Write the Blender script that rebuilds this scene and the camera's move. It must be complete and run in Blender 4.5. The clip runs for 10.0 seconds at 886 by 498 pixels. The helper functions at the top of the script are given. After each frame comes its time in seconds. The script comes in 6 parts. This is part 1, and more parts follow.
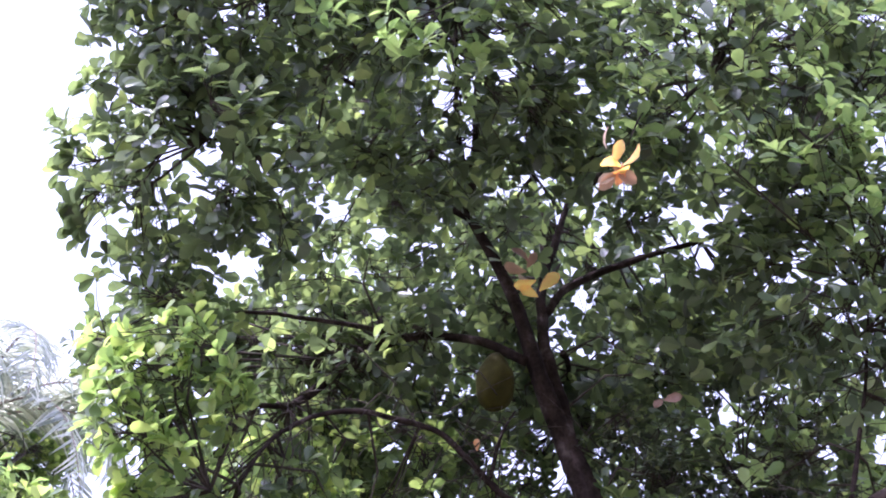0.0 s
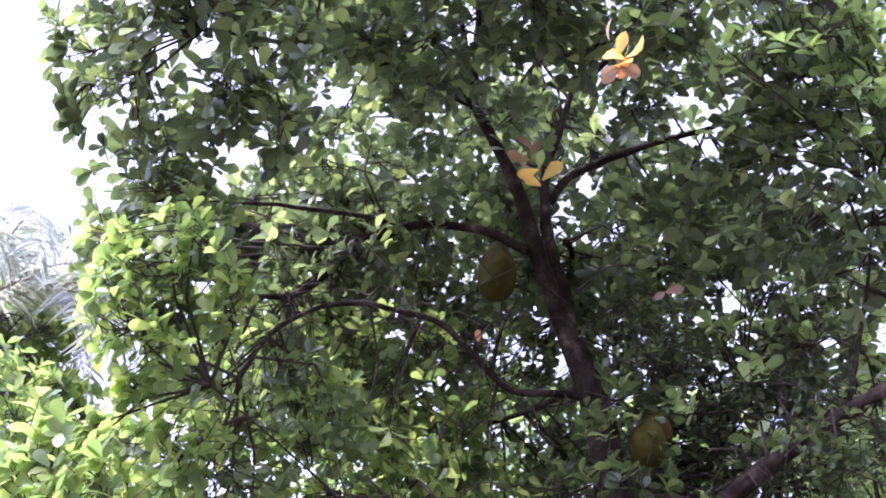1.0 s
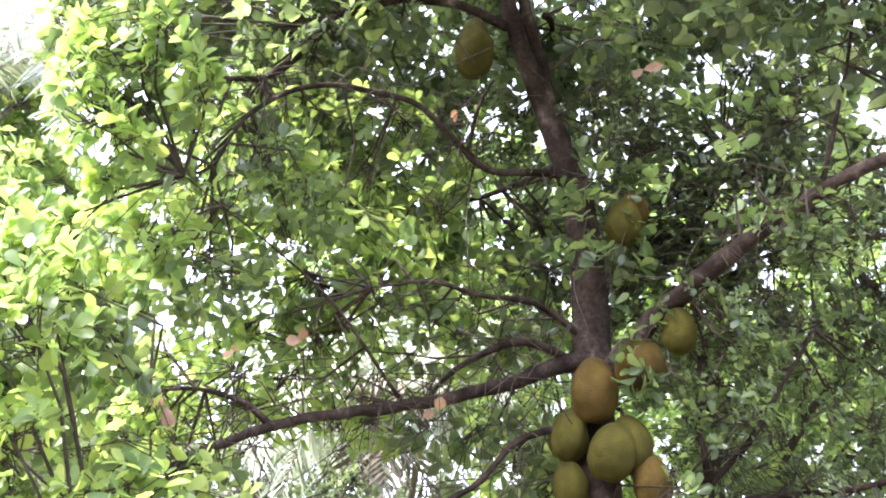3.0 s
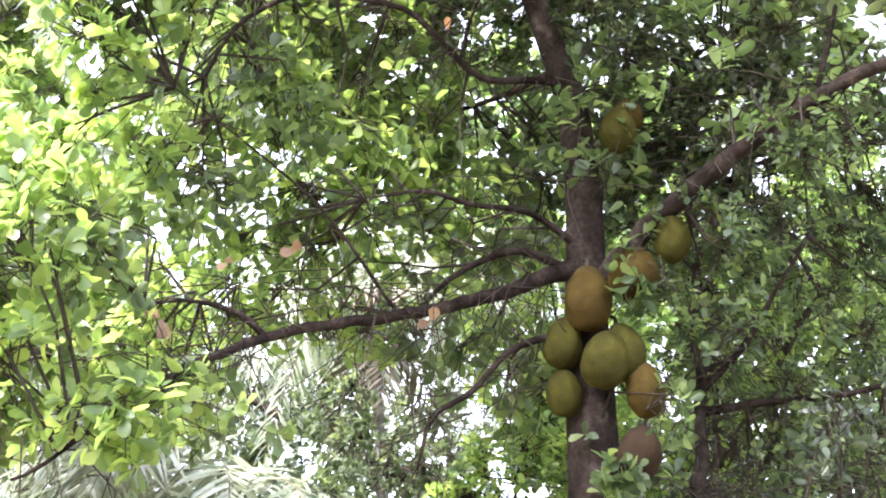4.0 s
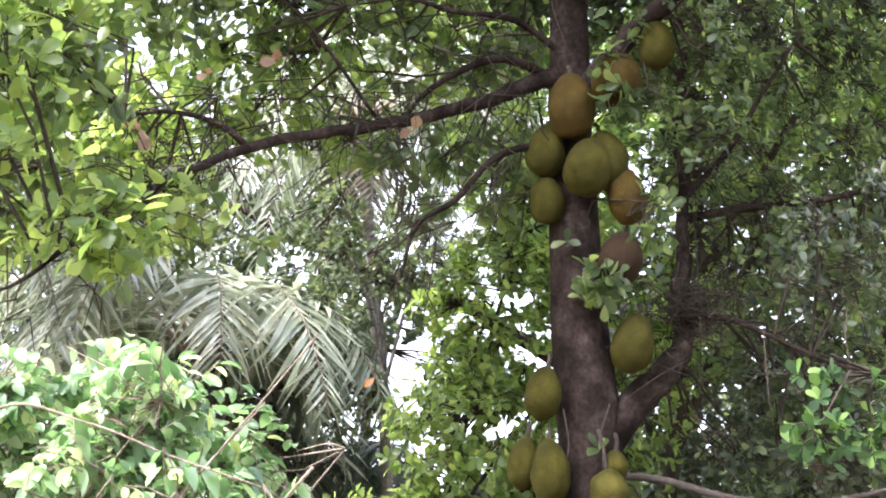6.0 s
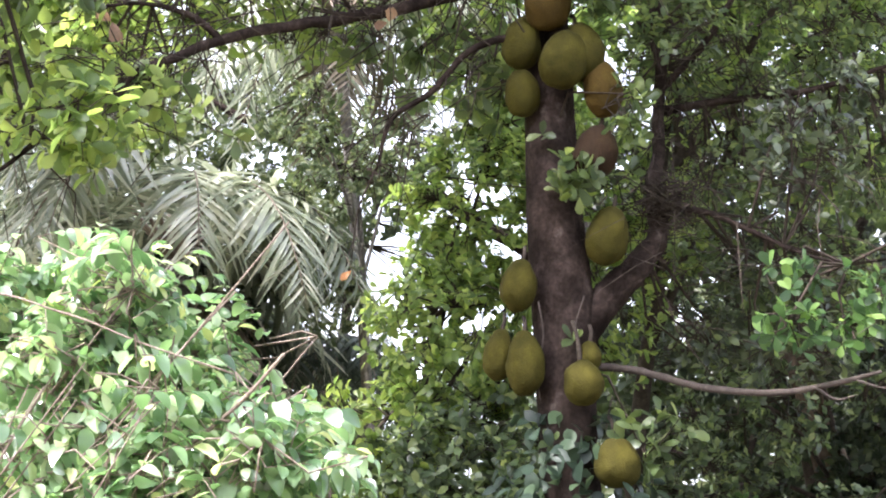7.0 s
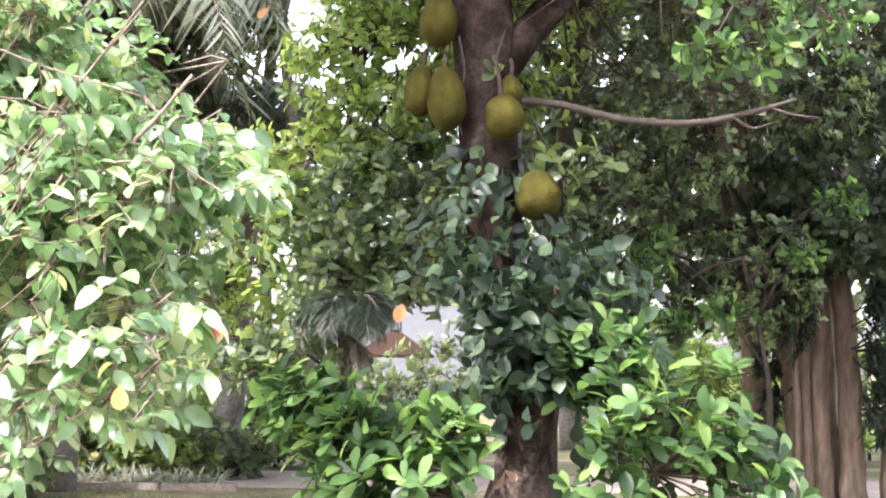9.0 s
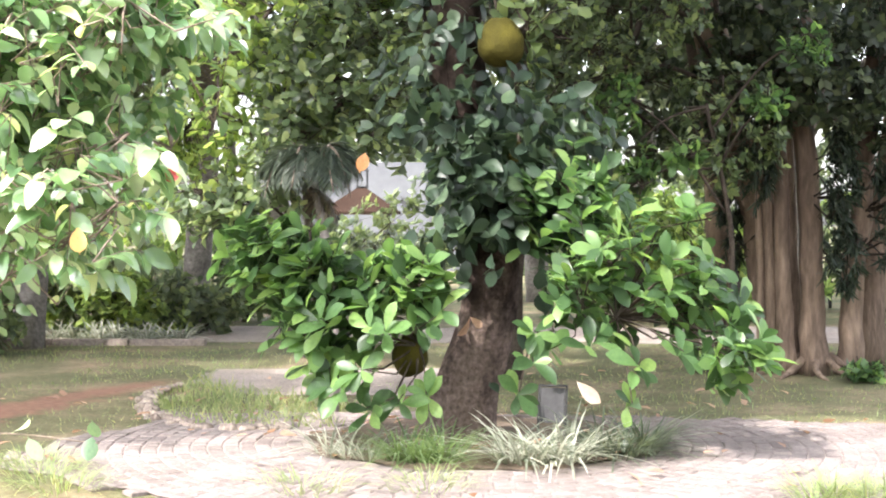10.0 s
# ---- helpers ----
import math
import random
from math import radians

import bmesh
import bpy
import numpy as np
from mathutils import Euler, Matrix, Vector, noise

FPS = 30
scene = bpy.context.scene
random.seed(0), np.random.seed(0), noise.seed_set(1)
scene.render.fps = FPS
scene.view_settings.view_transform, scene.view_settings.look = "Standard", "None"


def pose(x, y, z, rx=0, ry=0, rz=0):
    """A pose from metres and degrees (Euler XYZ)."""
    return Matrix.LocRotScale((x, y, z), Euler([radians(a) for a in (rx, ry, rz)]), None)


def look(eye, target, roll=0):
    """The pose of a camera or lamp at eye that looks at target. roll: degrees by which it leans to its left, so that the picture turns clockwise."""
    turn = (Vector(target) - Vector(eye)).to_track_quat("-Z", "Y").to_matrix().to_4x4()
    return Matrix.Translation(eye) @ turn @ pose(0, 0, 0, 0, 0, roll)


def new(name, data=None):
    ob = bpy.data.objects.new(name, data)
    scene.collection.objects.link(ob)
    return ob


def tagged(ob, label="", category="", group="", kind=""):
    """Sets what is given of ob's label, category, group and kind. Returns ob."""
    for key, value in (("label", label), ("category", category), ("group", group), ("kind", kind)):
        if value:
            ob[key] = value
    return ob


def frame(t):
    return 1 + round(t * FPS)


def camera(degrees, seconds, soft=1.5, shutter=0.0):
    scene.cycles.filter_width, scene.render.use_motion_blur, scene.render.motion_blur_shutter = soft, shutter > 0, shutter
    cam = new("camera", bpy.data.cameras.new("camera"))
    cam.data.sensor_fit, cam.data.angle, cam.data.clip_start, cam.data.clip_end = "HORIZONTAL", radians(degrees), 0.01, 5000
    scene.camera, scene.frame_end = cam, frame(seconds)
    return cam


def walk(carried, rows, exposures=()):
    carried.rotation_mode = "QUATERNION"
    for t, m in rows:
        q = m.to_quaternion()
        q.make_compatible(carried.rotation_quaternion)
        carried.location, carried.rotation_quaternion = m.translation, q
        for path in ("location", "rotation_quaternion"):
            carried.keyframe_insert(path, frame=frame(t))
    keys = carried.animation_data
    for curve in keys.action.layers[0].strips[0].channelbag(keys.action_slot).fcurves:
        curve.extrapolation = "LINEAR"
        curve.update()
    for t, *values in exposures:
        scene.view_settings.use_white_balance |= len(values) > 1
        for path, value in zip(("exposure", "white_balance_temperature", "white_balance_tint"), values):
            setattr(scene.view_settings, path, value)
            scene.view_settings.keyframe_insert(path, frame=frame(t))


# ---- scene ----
cam = camera(36.0, 10.0, soft=2.0)
# seconds, eye x y z, then yaw, pitch, roll in degrees
ROWS = [
    (0.0, -0.487, 0.164, 1.189, 9.07, 47.68, 5.83),
    (0.5, -0.445, 0.123, 1.305, 9.14, 44.93, 5.88),
    (1.0, -0.405, 0.088, 1.402, 8.99, 42.05, 5.78),
    (1.5, -0.368, 0.058, 1.484, 8.64, 39.17, 5.51),
    (2.0, -0.332, 0.032, 1.550, 8.23, 36.39, 5.17),
    (2.5, -0.299, 0.011, 1.603, 7.81, 33.89, 4.62),
    (4.0, -0.213, -0.029, 1.693, 7.28, 27.56, 3.60),
    (4.5, -0.187, -0.036, 1.703, 7.16, 25.57, 3.52),
    (5.0, -0.164, -0.041, 1.707, 7.03, 23.57, 3.32),
    (5.5, -0.142, -0.043, 1.703, 6.86, 21.55, 3.07),
    (7.0, -0.084, -0.039, 1.662, 5.52, 15.28, 2.34),
    (7.5, -0.067, -0.034, 1.640, 4.77, 12.91, 2.00),
    (8.0, -0.052, -0.029, 1.615, 3.95, 10.39, 1.62),
    (8.5, -0.037, -0.023, 1.589, 3.10, 7.74, 1.21),
    (9.0, -0.024, -0.016, 1.560, 2.27, 4.95, 0.73),
    (9.5, -0.012, -0.008, 1.531, 1.49, 1.99, 0.27),
    (10.0, 0.000, 0.000, 1.500, 0.85, -1.00, 0.00),
]
walk(cam, [(t, pose(x, y, z, 90 + pitch, 0, yaw) @ pose(0, 0, 0, 0, 0, roll)) for t, x, y, z, yaw, pitch, roll in ROWS],
     exposures=[(0.0, 0.64, 5280, 42), (1.0, 0.8, 5320, 41), (2.5, 1.85, 5850, 22), (4.5, 1.68, 6000, 17), (7.0, 1.13, 6050, 19), (9.0, 1.37, 6250, 20), (10.0, 1.28, 6350, 14)])

# ---- daylight ----
SUN_AZ, SUN_EL = -134.0, 50.0        # degrees: west of the way ahead, above the horizon
world = bpy.data.worlds.new("world")
scene.world = world
world.use_nodes = True
wn = world.node_tree.nodes
sky = wn.new("ShaderNodeTexSky")
sky.sky_type = "NISHITA"
sky.sun_disc = False
sky.sun_elevation = radians(SUN_EL)
sky.sun_rotation = radians(SUN_AZ)
sky.air_density, sky.dust_density, sky.ozone_density = 1.2, 4.0, 1.0
wn["Background"].inputs["Strength"].default_value = 0.15
haze = wn.new("ShaderNodeHueSaturation")       # a hazy white tropical sky
haze.inputs["Saturation"].default_value = 0.3
haze.inputs["Value"].default_value = 2.9
world.node_tree.links.new(sky.outputs[0], haze.inputs["Color"])
world.node_tree.links.new(haze.outputs[0], wn["Background"].inputs[0])
sun = new("sun", bpy.data.lights.new("sun", "SUN"))
sun.data.energy, sun.data.angle, sun.data.color = 4.3, radians(0.6), (1.0, 0.95, 0.86)
az, el = radians(SUN_AZ), radians(SUN_EL)
sun.matrix_world = look((20 * math.sin(az) * math.cos(el), 20 * math.cos(az) * math.cos(el), 20 * math.sin(el)), (0, 0, 0))


# ---- materials ----
def base_mat(name):
    m = bpy.data.materials.new(name)
    m.use_nodes = True
    t = m.node_tree
    return m, t, t.nodes, t.links, t.nodes["Principled BSDF"]


def ramp(t, fac, stops):
    r = t.nodes.new("ShaderNodeValToRGB")
    e = r.color_ramp.elements
    while len(e) < len(stops):
        e.new(0.5)
    for k, (p, c) in zip(e, stops):
        k.position, k.color = p, (*c, 1)
    t.links.new(fac, r.inputs[0])
    return r.outputs[0]


def noise_tex(t, scale, detail=4.0, rough=0.55, stretch=None):
    n = t.nodes.new("ShaderNodeTexNoise")
    n.inputs["Scale"].default_value, n.inputs["Detail"].default_value, n.inputs["Roughness"].default_value = scale, detail, rough
    co = t.nodes.new("ShaderNodeTexCoord")
    if stretch:
        mp = t.nodes.new("ShaderNodeMapping")
        mp.inputs["Scale"].default_value = stretch
        t.links.new(co.outputs["Object"], mp.inputs[0])
        t.links.new(mp.outputs[0], n.inputs["Vector"])
    else:
        t.links.new(co.outputs["Object"], n.inputs["Vector"])
    return n.outputs["Fac"]


def mixed(t, a, b, fac, mode="MIX"):
    m = t.nodes.new("ShaderNodeMix")
    m.data_type, m.blend_type = "RGBA", mode
    for s, v in ((m.inputs[6], a), (m.inputs[7], b), (m.inputs[0], fac)):
        if isinstance(v, (int, float)):
            s.default_value = v
        elif isinstance(v, tuple):
            s.default_value = (*v, 1)
        else:
            t.links.new(v, s)
    return m.outputs[2]


def calc(t, op, a, b=0.0):
    """A Math node on sockets or numbers."""
    m = t.nodes.new("ShaderNodeMath")
    m.operation = op
    for s, v in ((m.inputs[0], a), (m.inputs[1], b)):
        if isinstance(v, (int, float)):
            s.default_value = v
        else:
            t.links.new(v, s)
    return m.outputs[0]


def bumped(t, p, h, dist, strength=0.6):
    b = t.nodes.new("ShaderNodeBump")
    b.inputs["Strength"].default_value, b.inputs["Distance"].default_value = strength, dist
    t.links.new(h, b.inputs["Height"])
    t.links.new(b.outputs[0], p.inputs["Normal"])


def rand_fac(t):
    """One number a leaf or piece, from its island and its object."""
    g = t.nodes.new("ShaderNodeNewGeometry")
    o = t.nodes.new("ShaderNodeObjectInfo")
    a = t.nodes.new("ShaderNodeMath")
    a.operation = "ADD"
    t.links.new(g.outputs["Random Per Island"], a.inputs[0])
    t.links.new(o.outputs["Random"], a.inputs[1])
    f = t.nodes.new("ShaderNodeMath")
    f.operation = "FRACT"
    t.links.new(a.outputs[0], f.inputs[0])
    return f.outputs[0]


def leaf_mat(name, stops, rough=0.35, through_light=0.35, glow=(1.0, 1.0, 0.65), spec=0.5, sat=0.74):
    """Leaf: one of several greens a leaf, mottled, with light passing through the blade."""
    m, t, n, l, p = base_mat(name)
    col = ramp(t, rand_fac(t), stops)
    col = mixed(t, col, ramp(t, noise_tex(t, 9.0), [(0.3, (0.75, 0.78, 0.7)), (0.75, (1.2, 1.15, 1.0))]), 0.8, "MULTIPLY")
    hs = n.new("ShaderNodeHueSaturation")
    hs.inputs["Saturation"].default_value = sat
    l.new(col, hs.inputs["Color"])
    col = hs.outputs[0]
    l.new(col, p.inputs["Base Color"])
    p.inputs["Roughness"].default_value = rough
    p.inputs["Specular IOR Level"].default_value = spec
    tr = n.new("ShaderNodeBsdfTranslucent")
    gain = mixed(t, col, (2.6 * glow[0], 2.6 * glow[1], 2.6 * glow[2]), 1.0, "MULTIPLY")
    l.new(gain, tr.inputs[0])
    mx = n.new("ShaderNodeMixShader")
    mx.inputs[0].default_value = through_light
    l.new(p.outputs[0], mx.inputs[1])
    l.new(tr.outputs[0], mx.inputs[2])
    l.new(mx.outputs[0], n["Material Output"].inputs[0])
    return m


def rough_mat(name, stops, scale, rough=0.85, bump=0.01, fine=None, stretch=None, tint=None, spec=0.3, fine_k=0.75):
    """Bark, stone, earth: two scales of noise for colour and relief."""
    m, t, n, l, p = base_mat(name)
    a = noise_tex(t, scale, 6, 0.6, stretch)
    b = noise_tex(t, fine or scale * 6, 5, 0.65, stretch)
    col = mixed(t, ramp(t, a, stops), ramp(t, b, [(0.34, (0.5, 0.5, 0.5)), (0.66, (1.35, 1.35, 1.35))]), fine_k, "MULTIPLY")
    if tint:
        col = mixed(t, col, ramp(t, rand_fac(t), tint), 1.0, "MULTIPLY")
    l.new(col, p.inputs["Base Color"])
    p.inputs["Roughness"].default_value = rough
    p.inputs["Specular IOR Level"].default_value = spec
    add = n.new("ShaderNodeMath")
    add.operation = "ADD"
    l.new(a, add.inputs[0])
    l.new(b, add.inputs[1])
    bumped(t, p, add.outputs[0], bump)
    return m


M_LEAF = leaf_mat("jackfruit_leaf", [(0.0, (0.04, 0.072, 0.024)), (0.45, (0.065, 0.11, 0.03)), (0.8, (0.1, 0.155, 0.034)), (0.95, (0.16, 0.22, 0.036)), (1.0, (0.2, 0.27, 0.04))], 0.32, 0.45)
# one leaf in two tones: outer light and inner shade put into the colour
M_LEAF_TOP = leaf_mat("crown_leaf", [(0.0, (0.042, 0.068, 0.036)), (0.45, (0.072, 0.112, 0.046)), (0.8, (0.115, 0.175, 0.058)), (0.93, (0.2, 0.28, 0.07)), (1.0, (0.27, 0.36, 0.085))], 0.28, 0.36, (1.0, 1.0, 0.6))
M_LEAF_INNER_SHADE = leaf_mat("inner_shade_leaf", [(0.0, (0.024, 0.038, 0.022)), (0.45, (0.042, 0.064, 0.03)), (0.8, (0.07, 0.105, 0.04)), (0.95, (0.12, 0.165, 0.05)), (1.0, (0.18, 0.23, 0.06))], 0.3, 0.3, (1.0, 1.0, 0.6))
M_LEAF_LOW = leaf_mat("low_leaf", [(0.0, (0.022, 0.05, 0.018)), (0.4, (0.045, 0.105, 0.034)), (0.75, (0.09, 0.19, 0.05)), (1.0, (0.18, 0.3, 0.07))], 0.36, 0.4, spec=0.3, sat=0.86)
M_LEAF_IVY = leaf_mat("climber_leaf", [(0.0, (0.012, 0.028, 0.017)), (0.6, (0.022, 0.048, 0.026)), (1.0, (0.05, 0.096, 0.038))], 0.36, 0.2, spec=0.25)
# darker copy of the leaf green, with shade put into the colour
M_LEAF_SHADED = leaf_mat("shaded_leaf", [(0.0, (0.04, 0.07, 0.03)), (0.5, (0.075, 0.125, 0.045)), (0.85, (0.13, 0.2, 0.06)), (1.0, (0.24, 0.3, 0.07))], 0.33, 0.38)
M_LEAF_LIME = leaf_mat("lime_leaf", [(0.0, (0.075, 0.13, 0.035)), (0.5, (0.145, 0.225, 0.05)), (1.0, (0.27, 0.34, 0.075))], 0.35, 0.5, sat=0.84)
# brighter leaf green, with sunlight put into the colour
M_LEAF_BRIGHT = leaf_mat("bright_leaf", [(0.0, (0.1, 0.19, 0.05)), (1.0, (0.22, 0.33, 0.08))], 0.3, 0.4, (1.0, 1.0, 0.6))
# palest tones of this ramp stand in for sun glare on the leaves
M_LEAF_BUSH = leaf_mat("bush_leaf", [(0.0, (0.055, 0.12, 0.052)), (0.4, (0.125, 0.22, 0.105)), (0.72, (0.23, 0.34, 0.185)), (0.93, (0.42, 0.5, 0.35)), (1.0, (0.52, 0.52, 0.24))], 0.24, 0.34, (0.92, 1.0, 0.65), spec=1.0, sat=0.88)
M_LEAF_FAR = leaf_mat("far_leaf", [(0.0, (0.045, 0.075, 0.035)), (0.6, (0.08, 0.12, 0.05)), (1.0, (0.14, 0.18, 0.06))], 0.4, 0.38)
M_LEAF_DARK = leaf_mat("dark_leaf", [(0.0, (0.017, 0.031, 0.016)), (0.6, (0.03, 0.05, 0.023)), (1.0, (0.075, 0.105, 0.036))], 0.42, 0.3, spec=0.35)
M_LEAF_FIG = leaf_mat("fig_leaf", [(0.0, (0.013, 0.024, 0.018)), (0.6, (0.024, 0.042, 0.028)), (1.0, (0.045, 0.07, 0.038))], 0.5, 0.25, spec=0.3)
M_YELLOW = leaf_mat("yellow_leaf", [(0.0, (0.75, 0.42, 0.03)), (1.0, (0.85, 0.55, 0.06))], 0.45, 0.4, (1, 0.9, 0.4))
M_ORANGE = leaf_mat("orange_leaf", [(0.0, (0.55, 0.19, 0.015)), (1.0, (0.62, 0.24, 0.02))], 0.5, 0.3, (1, 0.7, 0.3))
M_DRY = leaf_mat("dry_leaf", [(0.0, (0.22, 0.11, 0.07)), (1.0, (0.38, 0.22, 0.14))], 0.7, 0.25, (1, 0.85, 0.6))
M_PALE = leaf_mat("withered_pale_leaf", [(0.0, (0.3, 0.22, 0.17)), (1.0, (0.36, 0.27, 0.21))], 0.7, 0.3, (1, 0.9, 0.8))
# whitish tones carry the fronds' sheen and sunlight, put into the colour
M_PALM = leaf_mat("palm_leaflet", [(0.0, (0.13, 0.17, 0.12)), (0.5, (0.28, 0.32, 0.24)), (1.0, (0.58, 0.6, 0.52))], 0.2, 0.22, (1, 1, 0.85), spec=1.0)
M_PALM_DARK = leaf_mat("dark_palm_leaflet", [(0.0, (0.03, 0.05, 0.034)), (1.0, (0.075, 0.105, 0.07))], 0.4, 0.2, spec=0.35)
M_PALM_DRY = leaf_mat("dry_palm_leaflet", [(0.0, (0.05, 0.04, 0.03)), (1.0, (0.13, 0.1, 0.06))], 0.7, 0.15)
M_BLADE = leaf_mat("striped_blade", [(0.0, (0.12, 0.15, 0.1)), (0.4, (0.22, 0.24, 0.19)), (1.0, (0.42, 0.43, 0.38))], 0.4, 0.25, (1, 1, 0.9))
M_BLADE_GREEN = leaf_mat("green_blade", [(0.0, (0.06, 0.12, 0.03)), (1.0, (0.12, 0.2, 0.05))], 0.4, 0.3)
M_BLADE_DARK = leaf_mat("dark_blade", [(0.0, (0.03, 0.05, 0.03)), (0.6, (0.07, 0.1, 0.06)), (1.0, (0.16, 0.19, 0.12))], 0.35, 0.25)
M_GRASS_TUFT = leaf_mat("grass_blade", [(0.0, (0.1, 0.16, 0.04)), (0.7, (0.17, 0.24, 0.06)), (1.0, (0.3, 0.3, 0.1))], 0.5, 0.3)
M_RED = leaf_mat("red_petal", [(0.0, (0.35, 0.008, 0.018)), (1.0, (0.45, 0.015, 0.03))], 0.5, 0.3, (1, 0.4, 0.4))
M_BARK = rough_mat("jackfruit_bark", [(0.3, (0.011, 0.0076, 0.0064)), (0.46, (0.025, 0.018, 0.0152)), (0.6, (0.048, 0.035, 0.0297)), (0.78, (0.15, 0.122, 0.108))], 5.0, 0.95, 0.025, 34, (1, 1, 0.85), spec=0.06)


def lit_foot(mat, colour, top):
    """Ragged pale patches on the lowest stretch of a trunk: light on its foot, put into the colour."""
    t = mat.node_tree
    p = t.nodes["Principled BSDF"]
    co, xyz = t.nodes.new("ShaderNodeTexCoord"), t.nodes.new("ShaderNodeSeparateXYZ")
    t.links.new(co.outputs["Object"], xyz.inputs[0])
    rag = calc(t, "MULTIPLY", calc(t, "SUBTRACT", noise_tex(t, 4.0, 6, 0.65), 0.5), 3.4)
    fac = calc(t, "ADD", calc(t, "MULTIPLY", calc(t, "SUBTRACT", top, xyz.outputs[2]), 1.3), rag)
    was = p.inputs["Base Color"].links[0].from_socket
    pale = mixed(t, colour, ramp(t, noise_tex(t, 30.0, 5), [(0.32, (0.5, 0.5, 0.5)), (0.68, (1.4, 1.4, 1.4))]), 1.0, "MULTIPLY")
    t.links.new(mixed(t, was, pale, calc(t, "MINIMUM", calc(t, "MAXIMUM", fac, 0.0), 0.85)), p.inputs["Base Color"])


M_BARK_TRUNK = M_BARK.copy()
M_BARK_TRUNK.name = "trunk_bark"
lit_foot(M_BARK_TRUNK, (0.16, 0.122, 0.106), 1.1)
M_TWIG = rough_mat("twig_bark", [(0.3, (0.03, 0.024, 0.02)), (0.7, (0.08, 0.064, 0.05))], 12.0, 0.9, 0.004, spec=0.1)
M_BARE = rough_mat("bare_wood", [(0.3, (0.034, 0.027, 0.022)), (0.7, (0.08, 0.063, 0.053))], 14.0, 0.85, 0.006)
M_STEM = rough_mat("shrub_stem", [(0.3, (0.12, 0.09, 0.07)), (0.7, (0.28, 0.225, 0.175))], 16.0, 0.8, 0.003)
M_FIG = rough_mat("fig_bark", [(0.25, (0.065, 0.044, 0.032)), (0.55, (0.17, 0.122, 0.088)), (0.8, (0.29, 0.215, 0.16))], 3.5, 0.9, 0.03, 18, (1, 1, 0.2))
M_FARBARK = rough_mat("far_bark", [(0.3, (0.1, 0.09, 0.08)), (0.7, (0.22, 0.2, 0.18))], 4.0, 0.9, 0.01)


# ---- building helpers ----
def mesh_from(name, verts, faces, smooth=True):
    me = bpy.data.meshes.new(name)
    me.from_pydata(verts, [], faces)
    if smooth:
        me.polygons.foreach_set("use_smooth", [True] * len(me.polygons))
    me.update()
    return me


def put(name, me, mat, parent=None, label="", kind=""):
    ob = new(name, me)
    if mat and not me.materials:
        me.materials.append(mat)
    if parent:
        ob.parent = parent
    return tagged(ob, label, kind=kind)


def part(name, bm, mat, parent=None, label="", smooth=True):
    me = bpy.data.meshes.new(name)
    bm.to_mesh(me)
    bm.free()
    if smooth:
        me.polygons.foreach_set("use_smooth", [True] * len(me.polygons))
    return put(name, me, mat, parent, label)


def thing(name, label, category, at=(0, 0, 0), group="", kind=""):
    ob = new(name)
    ob.location = at
    ob.empty_display_size = 0.2
    return tagged(ob, label, category, group, kind)


def unit(a):
    return a / np.maximum(np.linalg.norm(a, axis=-1, keepdims=True), 1e-9)


def smooth_path(points, per=6):
    """Points on a Catmull-Rom curve through the given ones."""
    p = np.array(points, float)
    p = np.vstack([2 * p[0] - p[1], p, 2 * p[-1] - p[-2]])
    out = []
    for i in range(1, len(p) - 2):
        a, b, c, d = p[i - 1:i + 3]
        for s in np.arange(per) / per:
            out.append(0.5 * (2 * b + (c - a) * s + (2 * a - 5 * b + 4 * c - d) * s * s + (3 * b - a - 3 * c + d) * s ** 3))
    out.append(p[-2])
    return np.array(out)


def tube(points, radii, sides=8, rough=0.0, seed=0, lobes=0.0):
    """Verts and faces of a tapered, slightly knobbly tube along points."""
    p = np.array(points, float)
    n = len(p)
    r = np.interp(np.linspace(0, 1, n), np.linspace(0, 1, len(radii)), radii)
    tang = unit(np.gradient(p, axis=0))
    ref = np.array([1.0, 0, 0]) if abs(tang[0][0]) < 0.8 else np.array([0, 1.0, 0])
    rng = np.random.default_rng(seed)
    verts, faces = [], []
    u = unit(np.cross(tang[0], ref))
    for i in range(n):
        u = unit(u - tang[i] * np.dot(u, tang[i]))
        v = np.cross(tang[i], u)
        for k in range(sides):
            a = 2 * math.pi * k / sides
            rr = r[i] * (1 + rough * rng.uniform(-1, 1) + lobes * math.sin(3 * a + 0.35 * i) + 0.5 * lobes * math.sin(5 * a - 0.2 * i))
            verts.append(p[i] + rr * (math.cos(a) * u + math.sin(a) * v))
    for i in range(n - 1):
        for k in range(sides):
            k2 = (k + 1) % sides
            faces.append((i * sides + k, i * sides + k2, (i + 1) * sides + k2, (i + 1) * sides + k))
    faces.append(tuple(range(sides))[::-1])
    faces.append(tuple((n - 1) * sides + k for k in range(sides)))
    return verts, faces


def limb(name, points, radii, mat, parent, sides=10, rough=0.1, per=6, label="", lobes=0.0):
    path = smooth_path(points, per)
    wig = np.array([noise.noise_vector(Vector(q) * 2.6) for q in path])
    wig[0] = wig[-1] = 0
    path = path + wig * 0.45 * max(radii)
    v, f = tube(path, radii, sides, rough, int(abs(points[0][0]) * 977) + len(points), lobes)
    return put(name, mesh_from(name, [tuple(x) for x in v], f), mat, parent, label)


